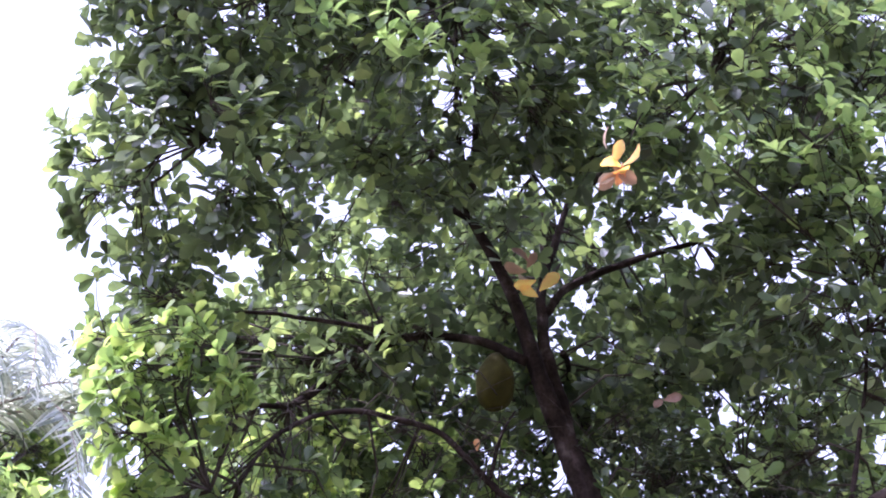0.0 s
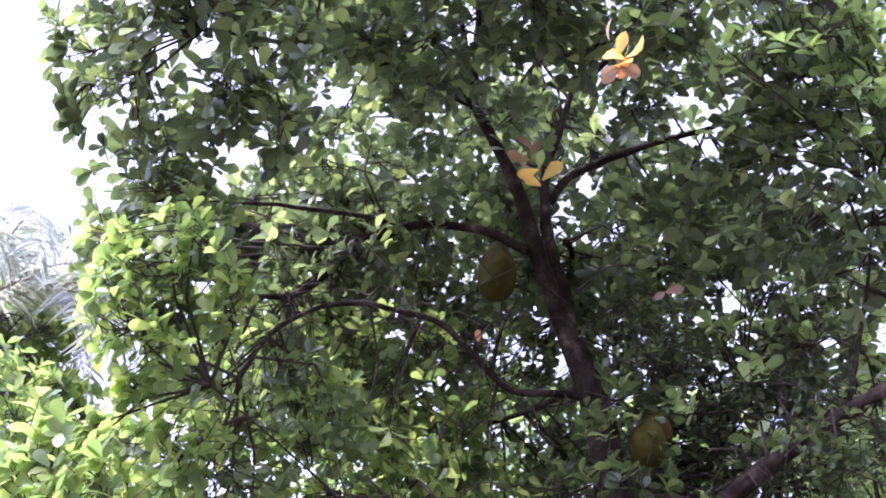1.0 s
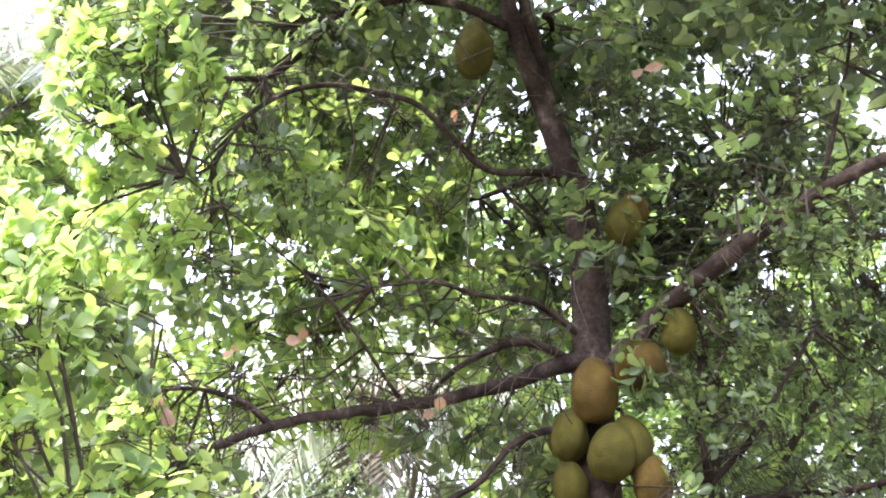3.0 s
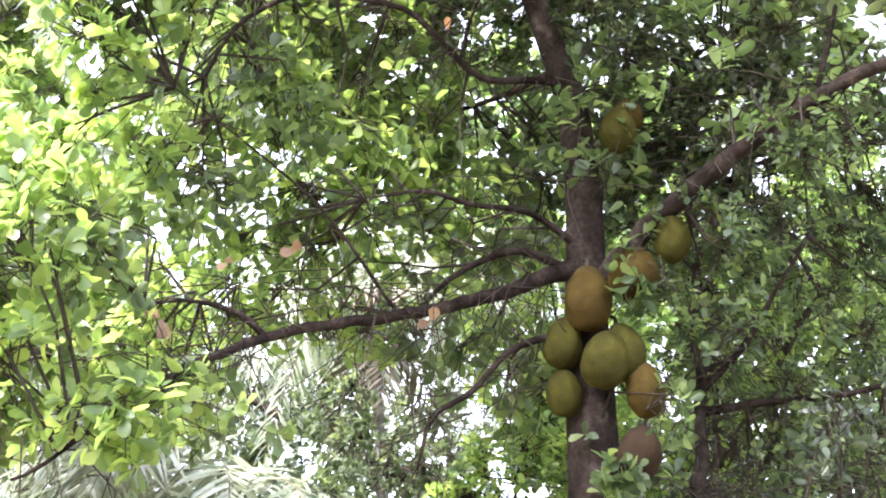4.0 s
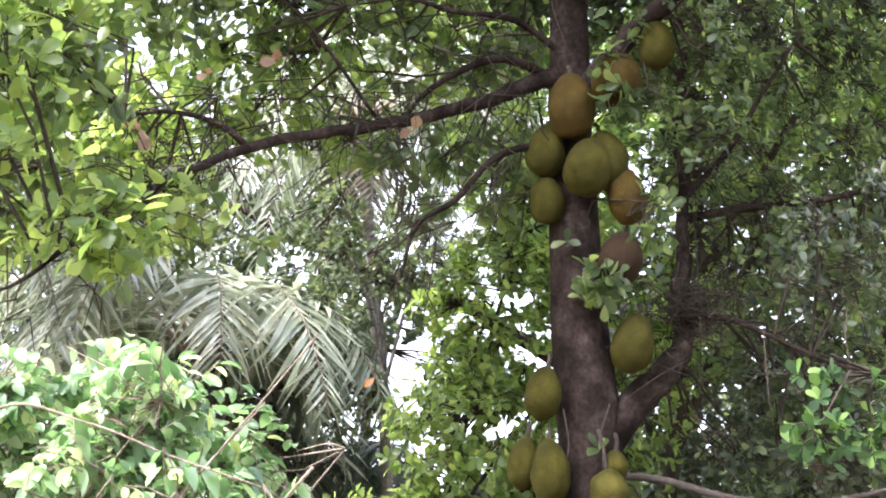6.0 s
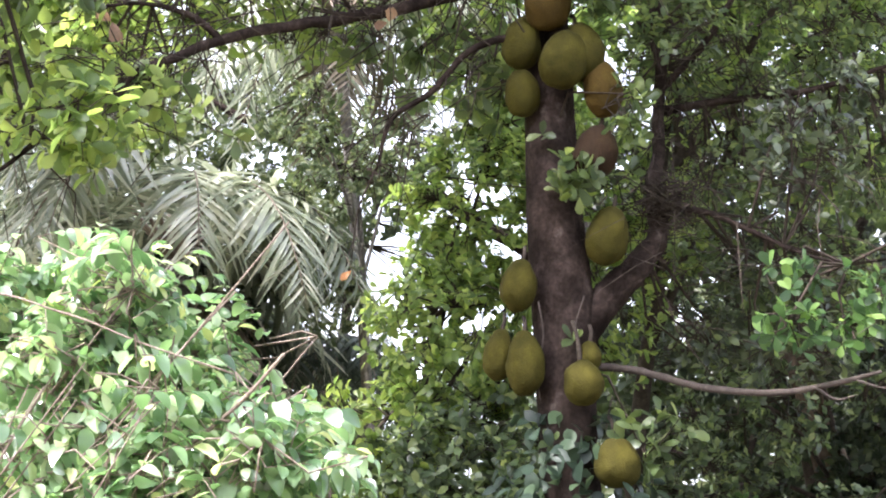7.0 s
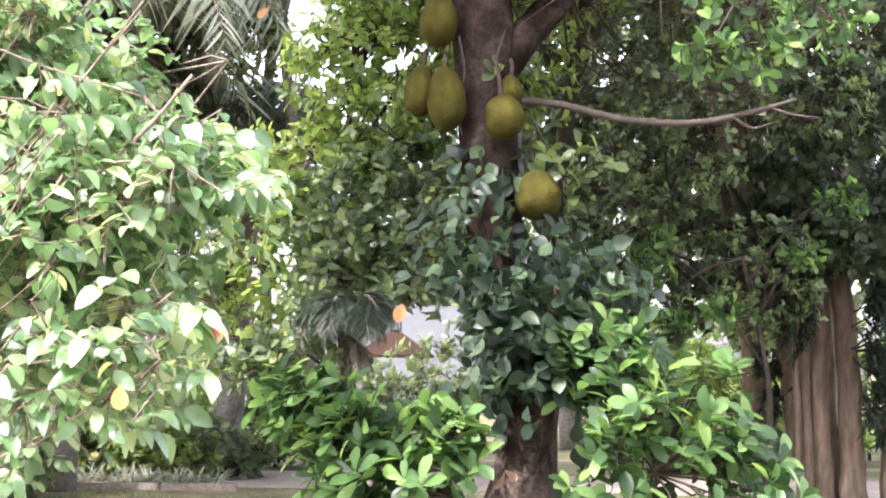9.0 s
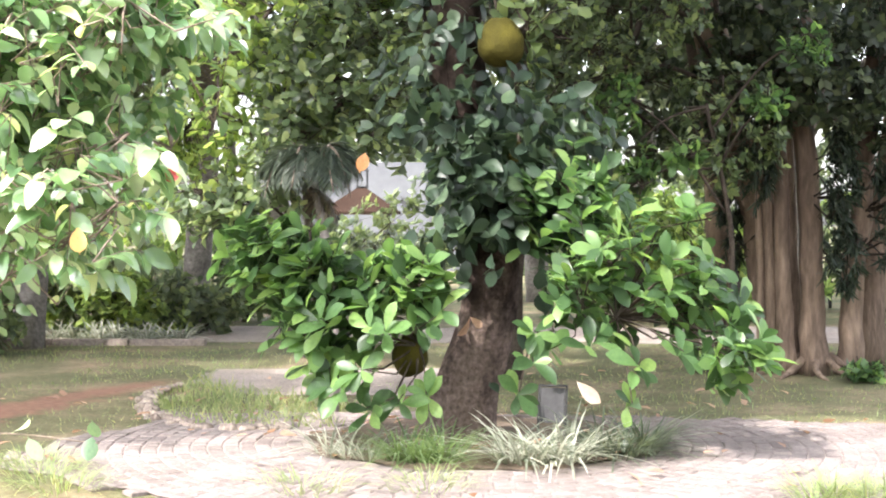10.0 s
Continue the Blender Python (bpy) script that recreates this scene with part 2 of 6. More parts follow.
def thin_tubes(starts, mids, ends, r0, r1):
    """Many three-sided twigs at once; starts, mids, ends are n x 3."""
    n = len(starts)
    rings = []
    for p, r in ((starts, r0), (mids, 0.5 * (r0 + r1)), (ends, r1)):
        d = unit(ends - starts)
        u = unit(np.cross(d, np.array([0.3, 0.5, 0.81])))
        v = np.cross(d, u)
        for k in range(3):
            a = 2 * math.pi * k / 3
            rings.append(p + r * (math.cos(a) * u + math.sin(a) * v))
    verts = np.stack(rings, 1).reshape(-1, 3)
    quads = np.array([(0, 1, 4, 3), (1, 2, 5, 4), (2, 0, 3, 5), (3, 4, 7, 6), (4, 5, 8, 7), (5, 3, 6, 8)])
    faces = (quads[None] + 9 * np.arange(n)[:, None, None]).reshape(-1, 4)
    return verts, faces


# a blade is given by stations along it: (share of the length, half width)
OBOVATE = ((0.04, 0.02), (0.4, 0.18), (0.73, 0.27), (0.93, 0.16), (1.0, 0.0))
MID_LEAF = ((0.03, 0.02), (0.42, 0.21), (0.78, 0.25), (1.0, 0.0))
FAR_LEAF = ((0.0, 0.02), (0.58, 0.3), (1.0, 0.0))
OVATE = ((0.0, 0.012), (0.08, 0.02), (0.12, 0.14), (0.22, 0.26), (0.38, 0.32), (0.55, 0.315), (0.7, 0.255), (0.83, 0.165), (0.93, 0.07), (1.0, 0.0))
SEEDLING = ((0.0, 0.015), (0.08, 0.03), (0.25, 0.11), (0.45, 0.19), (0.63, 0.23), (0.78, 0.21), (0.89, 0.14), (0.96, 0.06), (1.0, 0.0))
LANCE = ((0.0, 0.012), (0.3, 0.036), (0.65, 0.03), (1.0, 0.0))
BROAD = ((0.0, 0.015), (0.1, 0.025), (0.22, 0.19), (0.42, 0.29), (0.62, 0.3), (0.8, 0.21), (0.93, 0.08), (1.0, 0.0))


def blades(base, axis, normal, length, outline, fold=0.25, curl=0.2, rng=None):
    """Verts (n*m x 3) and faces of n leaves at once: folded along the midrib, curling down at the tip."""
    n = len(base)
    side = unit(np.cross(normal, axis))
    normal = np.cross(axis, side)
    cols, rows = [], []
    L = length[:, None]
    c = curl if rng is None else (curl * rng.uniform(0.2, 1.9, n))[:, None]
    fo = fold if rng is None else (fold * rng.uniform(0.1, 1.8, n))[:, None]
    for u, w in outline:
        mid = base + axis * (L * u) - normal * (L * c * u * u)
        if w < 0.001:
            rows.append([len(cols)])
            cols.append(mid)
        else:
            rows.append([len(cols), len(cols) + 1, len(cols) + 2])
            up = normal * (L * w * fo)
            cols += [mid - side * (L * w) + up, mid, mid + side * (L * w) + up]
    quads, tris = [], []
    for a, b in zip(rows, rows[1:]):
        if len(a) == 3 and len(b) == 3:
            quads += [(a[0], a[1], b[1], b[0]), (a[1], a[2], b[2], b[1])]
        elif len(a) == 3:
            tris += [(a[0], a[1], b[0]), (a[1], a[2], b[0])]
    m = len(cols)
    verts = np.stack(cols, 1).reshape(-1, 3)
    off = (m * np.arange(n))[:, None, None]
    faces = [tuple(q) for q in (np.array(quads)[None] + off).reshape(-1, 4).tolist()] if quads else []
    faces += [tuple(q) for q in (np.array(tris)[None] + off).reshape(-1, 3).tolist()]
    return verts, faces


def rosettes(tips, dirs, count, size, rng, spread=(0.5, 1.35), outline=OBOVATE, fold=0.25, curl=0.2, back=0.1):
    """Leaves set round twig tips. Returns verts, faces."""
    n = len(tips)
    tip = np.repeat(tips, count, 0)
    d = np.repeat(unit(dirs), count, 0)
    u = unit(np.cross(d, np.array([0.21, 0.4, 0.89])))
    v = np.cross(d, u)
    phi = (np.tile(np.arange(count) * 2.4, n) + np.repeat(rng.uniform(0, 6.28, n), count) + rng.normal(0, 0.25, n * count))[:, None]
    th = rng.uniform(spread[0], spread[1], n * count)[:, None]
    r = np.cos(phi) * u + np.sin(phi) * v
    a = unit(np.cos(th) * d + np.sin(th) * r + rng.normal(0, 0.12, (n * count, 3)) - np.array([0, 0, 0.12]))
    nn = unit(d - a * (a * d).sum(1, keepdims=True) + rng.normal(0, 0.22, a.shape))
    base = tip - d * (rng.uniform(0, back, n * count))[:, None]
    ln = size * rng.uniform(0.6, 1.15, n * count)
    return blades(base, a, nn, ln, outline, fold, curl, rng)


def join(*pieces):
    verts, faces, off = [], [], 0
    for v, f in pieces:
        verts += [tuple(x) for x in np.asarray(v).tolist()]
        faces += [tuple(i + off for i in q) for q in f]
        off += len(v)
    return verts, faces


def in_volume(rng, centre, radii, n, hollow=0.35):
    d = unit(rng.normal(0, 1, (n, 3)))
    r = (hollow ** 3 + (1 - hollow ** 3) * rng.uniform(0, 1, n)) ** (1 / 3)
    return np.array(centre) + d * r[:, None] * np.array(radii)


def foliage(parent, skeleton, volumes, seed, mat, twig_mat, heart, leaves=6, size=0.17, per_group=13, outline=OBOVATE,
            up=0.55, fold=0.25, curl=0.2, voids=(), names=("foliage", "fine_branching"), branch_r=0.016, spread=(0.5, 1.35)):
    """Fills volumes with leafy twigs that hang on side branches of the skeleton's limbs. Returns the tips."""
    rng = np.random.default_rng(seed)
    skel = np.array(skeleton)
    tips, s0, s1, s2, b0, b1, b2 = [], [], [], [], [], [], []
    for cx, cy, cz, rx, ry, rz, n in volumes:
        p = in_volume(rng, (cx, cy, cz), (rx, ry, rz), n)
        for vx, vy, vz, vr in voids:
            p = p[np.linalg.norm(p - np.array((vx, vy, vz)), axis=1) > vr]
        if not len(p):
            continue
        k = max(1, len(p) // per_group)
        hubs = in_volume(rng, (cx, cy, cz), (rx * 0.85, ry * 0.85, rz * 0.85), k, 0.2)
        which = np.argmin(((p[:, None] - hubs[None]) ** 2).sum(2), 1)
        p = hubs[which] + (p - hubs[which]) * rng.uniform(0.5, 1.0, len(p))[:, None]
        near = skel[np.argmin(((hubs[:, None] - skel[None]) ** 2).sum(2), 1)]
        b0.append(near)
        b2.append(hubs)
        b1.append(0.5 * (near + hubs) + rng.normal(0, 0.12, hubs.shape) + np.array([0, 0, 0.08]))
        t = rng.uniform(0.4, 1.0, len(p))[:, None]
        root = near[which] * (1 - t) * 0.5 + hubs[which] * (1 - (1 - t) * 0.5)
        s0.append(root)
        s2.append(p)
        s1.append(0.5 * (root + p) + rng.normal(0, 0.05, p.shape))
        tips.append(p)
    tips, s0, s1, s2 = (np.vstack(a) for a in (tips, s0, s1, s2))
    b0, b1, b2 = (np.vstack(a) for a in (b0, b1, b2))
    d = unit(unit(tips - s1) * 0.7 + unit(tips - np.array(heart)) * 0.5 + np.array([0, 0, up]) + rng.normal(0, 0.3, tips.shape))
    v, f = rosettes(tips, d, leaves, size, rng, spread, outline, fold, curl)
    put(names[0], mesh_from(names[0], v.tolist(), f), mat, parent, kind="stuff")
    tv, tf = thin_tubes(s0, s1, s2, 0.006, 0.0035)
    bv, bf = thin_tubes(b0, b1, b2, branch_r, 0.007)
    v, f = join((tv, tf.tolist()), (bv, bf.tolist()))
    put(names[1], mesh_from(names[1], v, f), twig_mat, parent, kind="stuff")
    return tips


# ---- ground ----
def sheet(name, x0, x1, y0, y1, nx, ny, height, mat, label, category, keep=None):
    """A grid of ground, raised by height(x, y), over the points where keep(x, y) holds."""
    xs, ys = np.linspace(x0, x1, nx + 1), np.linspace(y0, y1, ny + 1)
    v = [(x, y, height(x, y)) for y in ys for x in xs]
    f = []
    for j in range(ny):
        for i in range(nx):
            if keep is None or keep(0.5 * (xs[i] + xs[i + 1]), 0.5 * (ys[j] + ys[j + 1])):
                a = j * (nx + 1) + i
                f.append((a, a + 1, a + nx + 2, a + nx + 1))
    return tagged(put(name, mesh_from(name, v, f), mat), label, category, kind="structure")


M_LAWN = rough_mat("lawn", [(0.3, (0.06, 0.075, 0.03)), (0.5, (0.115, 0.108, 0.052)), (0.72, (0.25, 0.185, 0.12))], 0.9, 0.95, 0.03, 25)


def worn_strip(mat, colour):
    """Bare earth worn into the lawn along a slanting strip, fading into the grass at its ragged edges."""
    t = mat.node_tree
    p = t.nodes["Principled BSDF"]
    co, xyz = t.nodes.new("ShaderNodeTexCoord"), t.nodes.new("ShaderNodeSeparateXYZ")
    t.links.new(co.outputs["Object"], xyz.inputs[0])
    along = calc(t, "SUBTRACT", xyz.outputs[1], 11.0)
    off = calc(t, "ABSOLUTE", calc(t, "SUBTRACT", calc(t, "ADD", xyz.outputs[0], 3.75), calc(t, "MULTIPLY", along, 0.364)))
    half = calc(t, "SUBTRACT", 0.5, calc(t, "MULTIPLY", along, 0.085))
    rag = calc(t, "MULTIPLY", calc(t, "SUBTRACT", noise_tex(t, 2.6, 6, 0.7), 0.5), 1.1)
    fac = calc(t, "MULTIPLY", calc(t, "ADD", calc(t, "SUBTRACT", half, off), rag), 3.2)
    end = calc(t, "MULTIPLY", calc(t, "SUBTRACT", 13.5, xyz.outputs[1]), 1.5)
    m = calc(t, "MULTIPLY", calc(t, "MINIMUM", calc(t, "MAXIMUM", fac, 0.0), 0.9), calc(t, "MINIMUM", calc(t, "MAXIMUM", end, 0.0), 1.0))
    was = p.inputs["Base Color"].links[0].from_socket
    earth = mixed(t, colour, ramp(t, noise_tex(t, 14.0), [(0.3, (0.7, 0.7, 0.7)), (0.7, (1.25, 1.25, 1.25))]), 1.0, "MULTIPLY")
    t.links.new(mixed(t, was, earth, m), p.inputs["Base Color"])


M_LAWN_WORN = M_LAWN.copy()
M_LAWN_WORN.name = "worn_lawn"
worn_strip(M_LAWN_WORN, (0.2, 0.1, 0.068))
M_SAND = rough_mat("joint_sand", [(0.3, (0.2, 0.165, 0.145)), (0.7, (0.34, 0.285, 0.255))], 3.0, 0.95, 0.01, 60)
M_COBBLE = rough_mat("cobble", [(0.3, (0.15, 0.127, 0.116)), (0.7, (0.235, 0.204, 0.192))], 2.0, 0.9, 0.006, 40, tint=[(0.0, (0.82, 0.8, 0.79)), (1.0, (1.1, 1.08, 1.07))], fine_k=0.6)
M_CONCRETE = rough_mat("path_concrete", [(0.3, (0.2, 0.165, 0.142)), (0.7, (0.3, 0.255, 0.225))], 1.5, 0.9, 0.006, 30)
M_STONE = rough_mat("edging_stone", [(0.3, (0.2, 0.16, 0.13)), (0.7, (0.36, 0.3, 0.25))], 6.0, 0.9, 0.015, 35, tint=[(0.0, (0.7, 0.7, 0.7)), (1.0, (1.1, 1.1, 1.1))])
M_SOIL = rough_mat("bed_soil", [(0.3, (0.09, 0.065, 0.045)), (0.7, (0.2, 0.15, 0.11))], 5.0, 0.95, 0.02, 40)


def rise(x, y):
    return 0.03 * math.sin(x * 0.7 + 1.3) * math.sin(y * 0.5) * 0.4 - 0.016


sheet("ground", -14, 14, -6, 60, 56, 132, rise, M_LAWN_WORN, "patchy dry lawn with a strip of bare reddish earth", "lawn")
far_v = [(-900, -900, -0.1), (900, -900, -0.1), (900, 1500, -0.1), (-900, 1500, -0.1)]
tagged(put("ground_far", mesh_from("ground_far", far_v, [(0, 1, 2, 3)]), M_LAWN), "dry grass reaching to the horizon", "ground", kind="structure")

BED = (0.12, 9.45, 1.22)            # the planted ring round the trunk: centre and radius


def paved_to(a):
    """How far the paving reaches from the bed's centre, in the direction a."""
    c, s = math.cos(a), math.sin(a)
    r = 13.0
    if s > 0.02:
        r = min(r, 1.42 / (s + 0.19 * max(c, 0.0)))
    elif c > 0:
        r = min(r, 7.5)
    if c < 0:
        r = min(r, 2.95 / (-c))
    if c < -0.05 and s > -0.9:
        r = min(r, 2.9 + 0.25 * math.sin(6 * a))
    return max(r, BED[2] + 0.12) + 0.05 * math.sin(17 * a) + 0.04 * math.sin(29 * a)


def polar_sheet(name, r0, r1, turns, rings, z, mat, label, category):
    v, f = [], []
    for k in range(turns):
        a = 2 * math.pi * k / turns
        for j in range(rings + 1):
            r = r0(a) + (r1(a) - r0(a)) * j / rings
            v.append((BED[0] + r * math.cos(a), BED[1] + r * math.sin(a), z))
    for k in range(turns):
        k2 = (k + 1) % turns
        for j in range(rings):
            f.append((k * (rings + 1) + j, k * (rings + 1) + j + 1, k2 * (rings + 1) + j + 1, k2 * (rings + 1) + j))
    return tagged(put(name, mesh_from(name, v, f), mat), label, category, kind="structure")


pavement = polar_sheet("pavement", lambda a: BED[2] - 0.1, paved_to, 180, 24, 0.0, M_SAND, "pale cobbled paving in rings round the tree", "pavement")
polar_sheet("tree_bed", lambda a: 0.0, lambda a: BED[2] - 0.04 + 0.06 * math.sin(9 * a), 60, 8, 0.012, M_SOIL, "dark leaf-strewn soil in a round bed", "soil")
sheet("path", -4.4, 9, 17.2, 20.6, 67, 34, lambda x, y: rise(x, y) + 0.006, M_CONCRETE, "pale concrete garden path running across behind the trees", "path",
      lambda x, y: 0 < y - 17.5 - 0.12 * math.sin(1.7 * x) < 2.7 and x > -3.5 - 0.35 * (y - 17.4))
sheet("paved_patch", -2.9, 0.3, 12.1, 14.6, 64, 50, lambda x, y: rise(x, y) + 0.006, M_CONCRETE, "patch of worn pale paving in the grass", "paving",
      lambda x, y: y < 14.3 and x > -2.62 + 0.55 * max(0.0, 13.3 - y) ** 1.6 + 0.05 * math.sin(9 * y) and x < -0.1 + 0.1 * math.sin(5 * y))

# ---- the jackfruit tree ----
tree = thing("jackfruit_tree", "old jackfruit tree with a leaning trunk and dense glossy leaves", "tree", (0, 0, 0))


def trunk_radius(z):
    return np.interp(z, [0, 0.25, 0.8, 2.2, 4.0, 5.0, 6.2, 8.2, 9.5, 11.5], [0.26, 0.235, 0.2, 0.19, 0.225, 0.195, 0.165, 0.13, 0.078, 0.035])


TRUNK = [(-0.03, 9.62, -0.15), (0.01, 9.6, 0.25), (0.13, 9.58, 0.7), (0.19, 9.57, 1.15), (0.14, 9.57, 1.75), (-0.06, 9.57, 2.7), (-0.13, 9.56, 3.9), (-0.22, 9.56, 4.8),
         (-0.29, 9.55, 6.0), (-0.31, 9.55, 7.1), (-0.44, 9.53, 8.1), (-0.71, 9.4, 8.9), (-0.95, 9.15, 9.5), (-1.2, 8.95, 10.3), (-1.6, 8.6, 11.0), (-2.3, 7.8, 11.8)]
tp = smooth_path(TRUNK, 7)
tv, tf = tube(tp, [trunk_radius(z) for z in tp[:, 2]], 24, 0.016, 3, 0.035)
put("trunk", mesh_from("trunk", [tuple(x) for x in tv], tf), M_BARK_TRUNK, tree, "rough brown bark, painted paler near the ground for light on the foot")
SKEL = [tuple(x) for x in tp[45::3]]


def bough(points, radii, mat=None, sides=9, skel=True, name="limb"):
    limb(name, points, [r * 0.8 for r in radii] if skel else radii, mat or M_BARK, tree, sides)
    if skel:
        SKEL.extend(tuple(x) for x in smooth_path(points, 4))


bough([(-0.6, 9.45, 8.6), (-0.74, 9.33, 9.2), (-0.87, 9.22, 9.8), (-0.95, 9.18, 10.4), (-0.85, 9.1, 11.0), (-0.6, 8.9, 11.9)], [0.09, 0.08, 0.07, 0.055, 0.03])
bough([(-0.9, 9.2, 10.3), (-0.7, 9.15, 10.6), (-0.28, 9.1, 10.8), (0.05, 8.9, 10.75), (0.7, 8.5, 10.6), (1.3, 8.0, 10.6)], [0.055, 0.05, 0.045, 0.03, 0.015])
bough([(-0.34, 9.5, 6.52), (-0.5, 9.45, 6.47), (-0.71, 9.33, 6.31), (-1.03, 9.13, 6.09), (-1.39, 8.95, 5.92), (-1.7, 8.84, 5.81), (-2.02, 8.6, 5.65), (-2.39, 8.36, 5.41), (-2.62, 8.1, 5.19), (-2.83, 7.95, 5.04), (-3.02, 7.6, 4.63), (-3.22, 7.2, 4.23), (-3.4, 6.9, 3.9)],
      [0.12, 0.095, 0.075, 0.066, 0.06, 0.055, 0.05, 0.046, 0.04, 0.034, 0.028, 0.02, 0.012])
bough([(-2.43, 8.3, 5.36), (-2.6, 8.2, 5.49), (-2.74, 8.18, 5.55), (-2.95, 8.1, 5.56), (-3.2, 7.9, 5.45)], [0.035, 0.03, 0.024, 0.018, 0.01])
bough([(-0.48, 9.5, 8.2), (-0.64, 9.41, 8.24), (-1.17, 9.17, 8.13), (-1.49, 8.93, 8.33), (-1.78, 8.79, 8.54), (-2.29, 8.48, 8.45), (-2.69, 8.27, 8.23), (-2.95, 8.09, 7.8), (-3.06, 7.95, 7.3)],
      [0.05, 0.04, 0.036, 0.034, 0.031, 0.027, 0.022, 0.012])
bough([(-1.33, 9.05, 8.2), (-1.25, 8.96, 8.59), (-1.13, 8.97, 8.9)], [0.024, 0.02, 0.012])
bough([(-1.05, 9.1, 9.6), (-1.5, 9.1, 9.85), (-2.13, 9.13, 9.95), (-2.6, 9.02, 9.63), (-2.81, 8.86, 9.13), (-3.02, 8.7, 8.72), (-3.3, 8.4, 8.5)], [0.06, 0.05, 0.05, 0.055, 0.055, 0.04, 0.02])
bough([(-0.3, 9.5, 6.0), (-0.12, 9.36, 6.4), (0.09, 9.15, 6.62), (0.41, 8.94, 6.83), (0.92, 8.59, 7.17), (1.34, 8.33, 7.33), (1.76, 8.03, 7.41), (2.6, 7.6, 7.8)],
      [0.12, 0.1, 0.095, 0.1, 0.088, 0.075, 0.06, 0.035])
bough([(-0.15, 9.6, 3.5), (0.15, 9.58, 3.92), (0.38, 9.66, 4.19), (0.53, 9.75, 4.5), (0.56, 9.9, 5.0), (0.57, 10.05, 5.6), (0.59, 10.15, 6.3), (0.61, 10.25, 7.1), (0.62, 10.35, 8.3), (0.9, 10.4, 9.2)],
      [0.19, 0.16, 0.135, 0.1, 0.07, 0.062, 0.058, 0.052, 0.04, 0.02])
bough([(0.58, 10.1, 5.6), (0.95, 10.2, 5.7), (1.39, 10.14, 5.74), (1.83, 9.96, 5.74), (2.4, 9.8, 5.9)], [0.05, 0.042, 0.035, 0.03, 0.015])
bough([(0.58, 10.1, 5.75), (0.91, 10.1, 6.11), (1.14, 10.08, 6.49), (1.5, 10.0, 7.1)], [0.04, 0.035, 0.03, 0.015])
bough([(0.55, 9.8, 4.7), (0.95, 9.6, 4.6), (1.39, 9.23, 4.26), (1.75, 8.9, 4.05)], [0.036, 0.028, 0.022, 0.012])
bough([(-0.4, 9.5, 6.5), (-0.78, 9.24, 6.55), (-1.07, 9.12, 6.42), (-1.34, 8.99, 6.15), (-1.55, 9.06, 5.9)], [0.05, 0.042, 0.035, 0.025, 0.012])
bough([(-0.3, 9.45, 5.95), (-0.53, 9.26, 5.85), (-0.83, 9.14, 5.68), (-1.1, 9.12, 5.35), (-1.36, 8.99, 5.08), (-1.45, 8.98, 4.7)], [0.045, 0.04, 0.032, 0.028, 0.024, 0.012])
bough([(-0.38, 9.5, 6.75), (-0.74, 9.2, 6.87), (-1.16, 8.91, 6.78), (-1.53, 8.76, 6.8), (-1.92, 8.59, 6.65)], [0.04, 0.03, 0.025, 0.02, 0.01])
bough([(0.1, 9.55, 3.45), (0.48, 9.3, 3.36), (0.85, 9.12, 3.24), (1.24, 8.97, 3.19), (1.58, 8.81, 3.23), (1.88, 8.65, 3.29)], [0.03, 0.027, 0.025, 0.023, 0.02, 0.011], M_BARE, skel=False, name="bare_branch")
bough([(1.5, 8.84, 3.22), (1.62, 8.78, 3.13), (1.74, 8.72, 3.15)], [0.012, 0.009, 0.005], M_BARE, 5, False, "dead_twig")
bough([(1.72, 8.74, 3.26), (1.85, 8.68, 3.2), (2.02, 8.6, 3.16)], [0.011, 0.008, 0.004], M_BARE, 5, False, "dead_twig")

bough([(-1.45, 8.98, 4.72), (-1.58, 9.1, 4.45), (-1.64, 9.28, 4.09)], [0.008, 0.006, 0.004], M_BARE, 5, False, "dead_twig")
bough([(0.3, 7.4, 10.9), (0.0, 6.7, 10.1), (-0.19, 6.38, 9.22)], [0.012, 0.009, 0.005], M_BARK, 5, False, "dead_twig")

# boughs that carry the outer crown
for a, b, c, r in (((-1.6, 8.6, 11.0), (-2.4, 7.7, 10.6), (-3.5, 6.6, 9.7), 0.05), ((-1.6, 8.6, 11.0), (-1.7, 7.8, 11.5), (-1.6, 6.6, 11.4), 0.05), ((-0.6, 8.9, 11.6), (-0.1, 8.2, 11.5), (0.6, 7.2, 11.2), 0.05),
                   ((1.34, 8.33, 7.33), (1.6, 8.2, 8.4), (1.8, 8.0, 9.6), 0.028), ((-0.74, 9.42, 10.0), (-0.7, 10.2, 10.5), (-0.8, 11.2, 10.6), 0.045), ((0.62, 10.3, 7.6), (1.3, 10.6, 8.2), (2.0, 10.8, 8.5), 0.04),
                   ((-0.6, 9.5, 8.4), (-1.3, 10.0, 8.4), (-2.3, 10.2, 8.3), 0.04), ((-2.13, 9.13, 9.95), (-3.0, 8.3, 9.4), (-3.7, 7.4, 8.6), 0.035), ((-1.66, 8.84, 5.85), (-2.2, 8.2, 6.4), (-3.1, 7.5, 6.9), 0.018),
                   ((-0.9, 9.3, 10.9), (-1.0, 9.2, 12.0), (-1.2, 8.6, 13.0), 0.05), ((-2.3, 7.8, 11.7), (-3.0, 7.0, 11.4), (-3.7, 6.0, 10.6), 0.03)):
    bough([a, b, c], [r, r * 0.7, r * 0.25], sides=7)

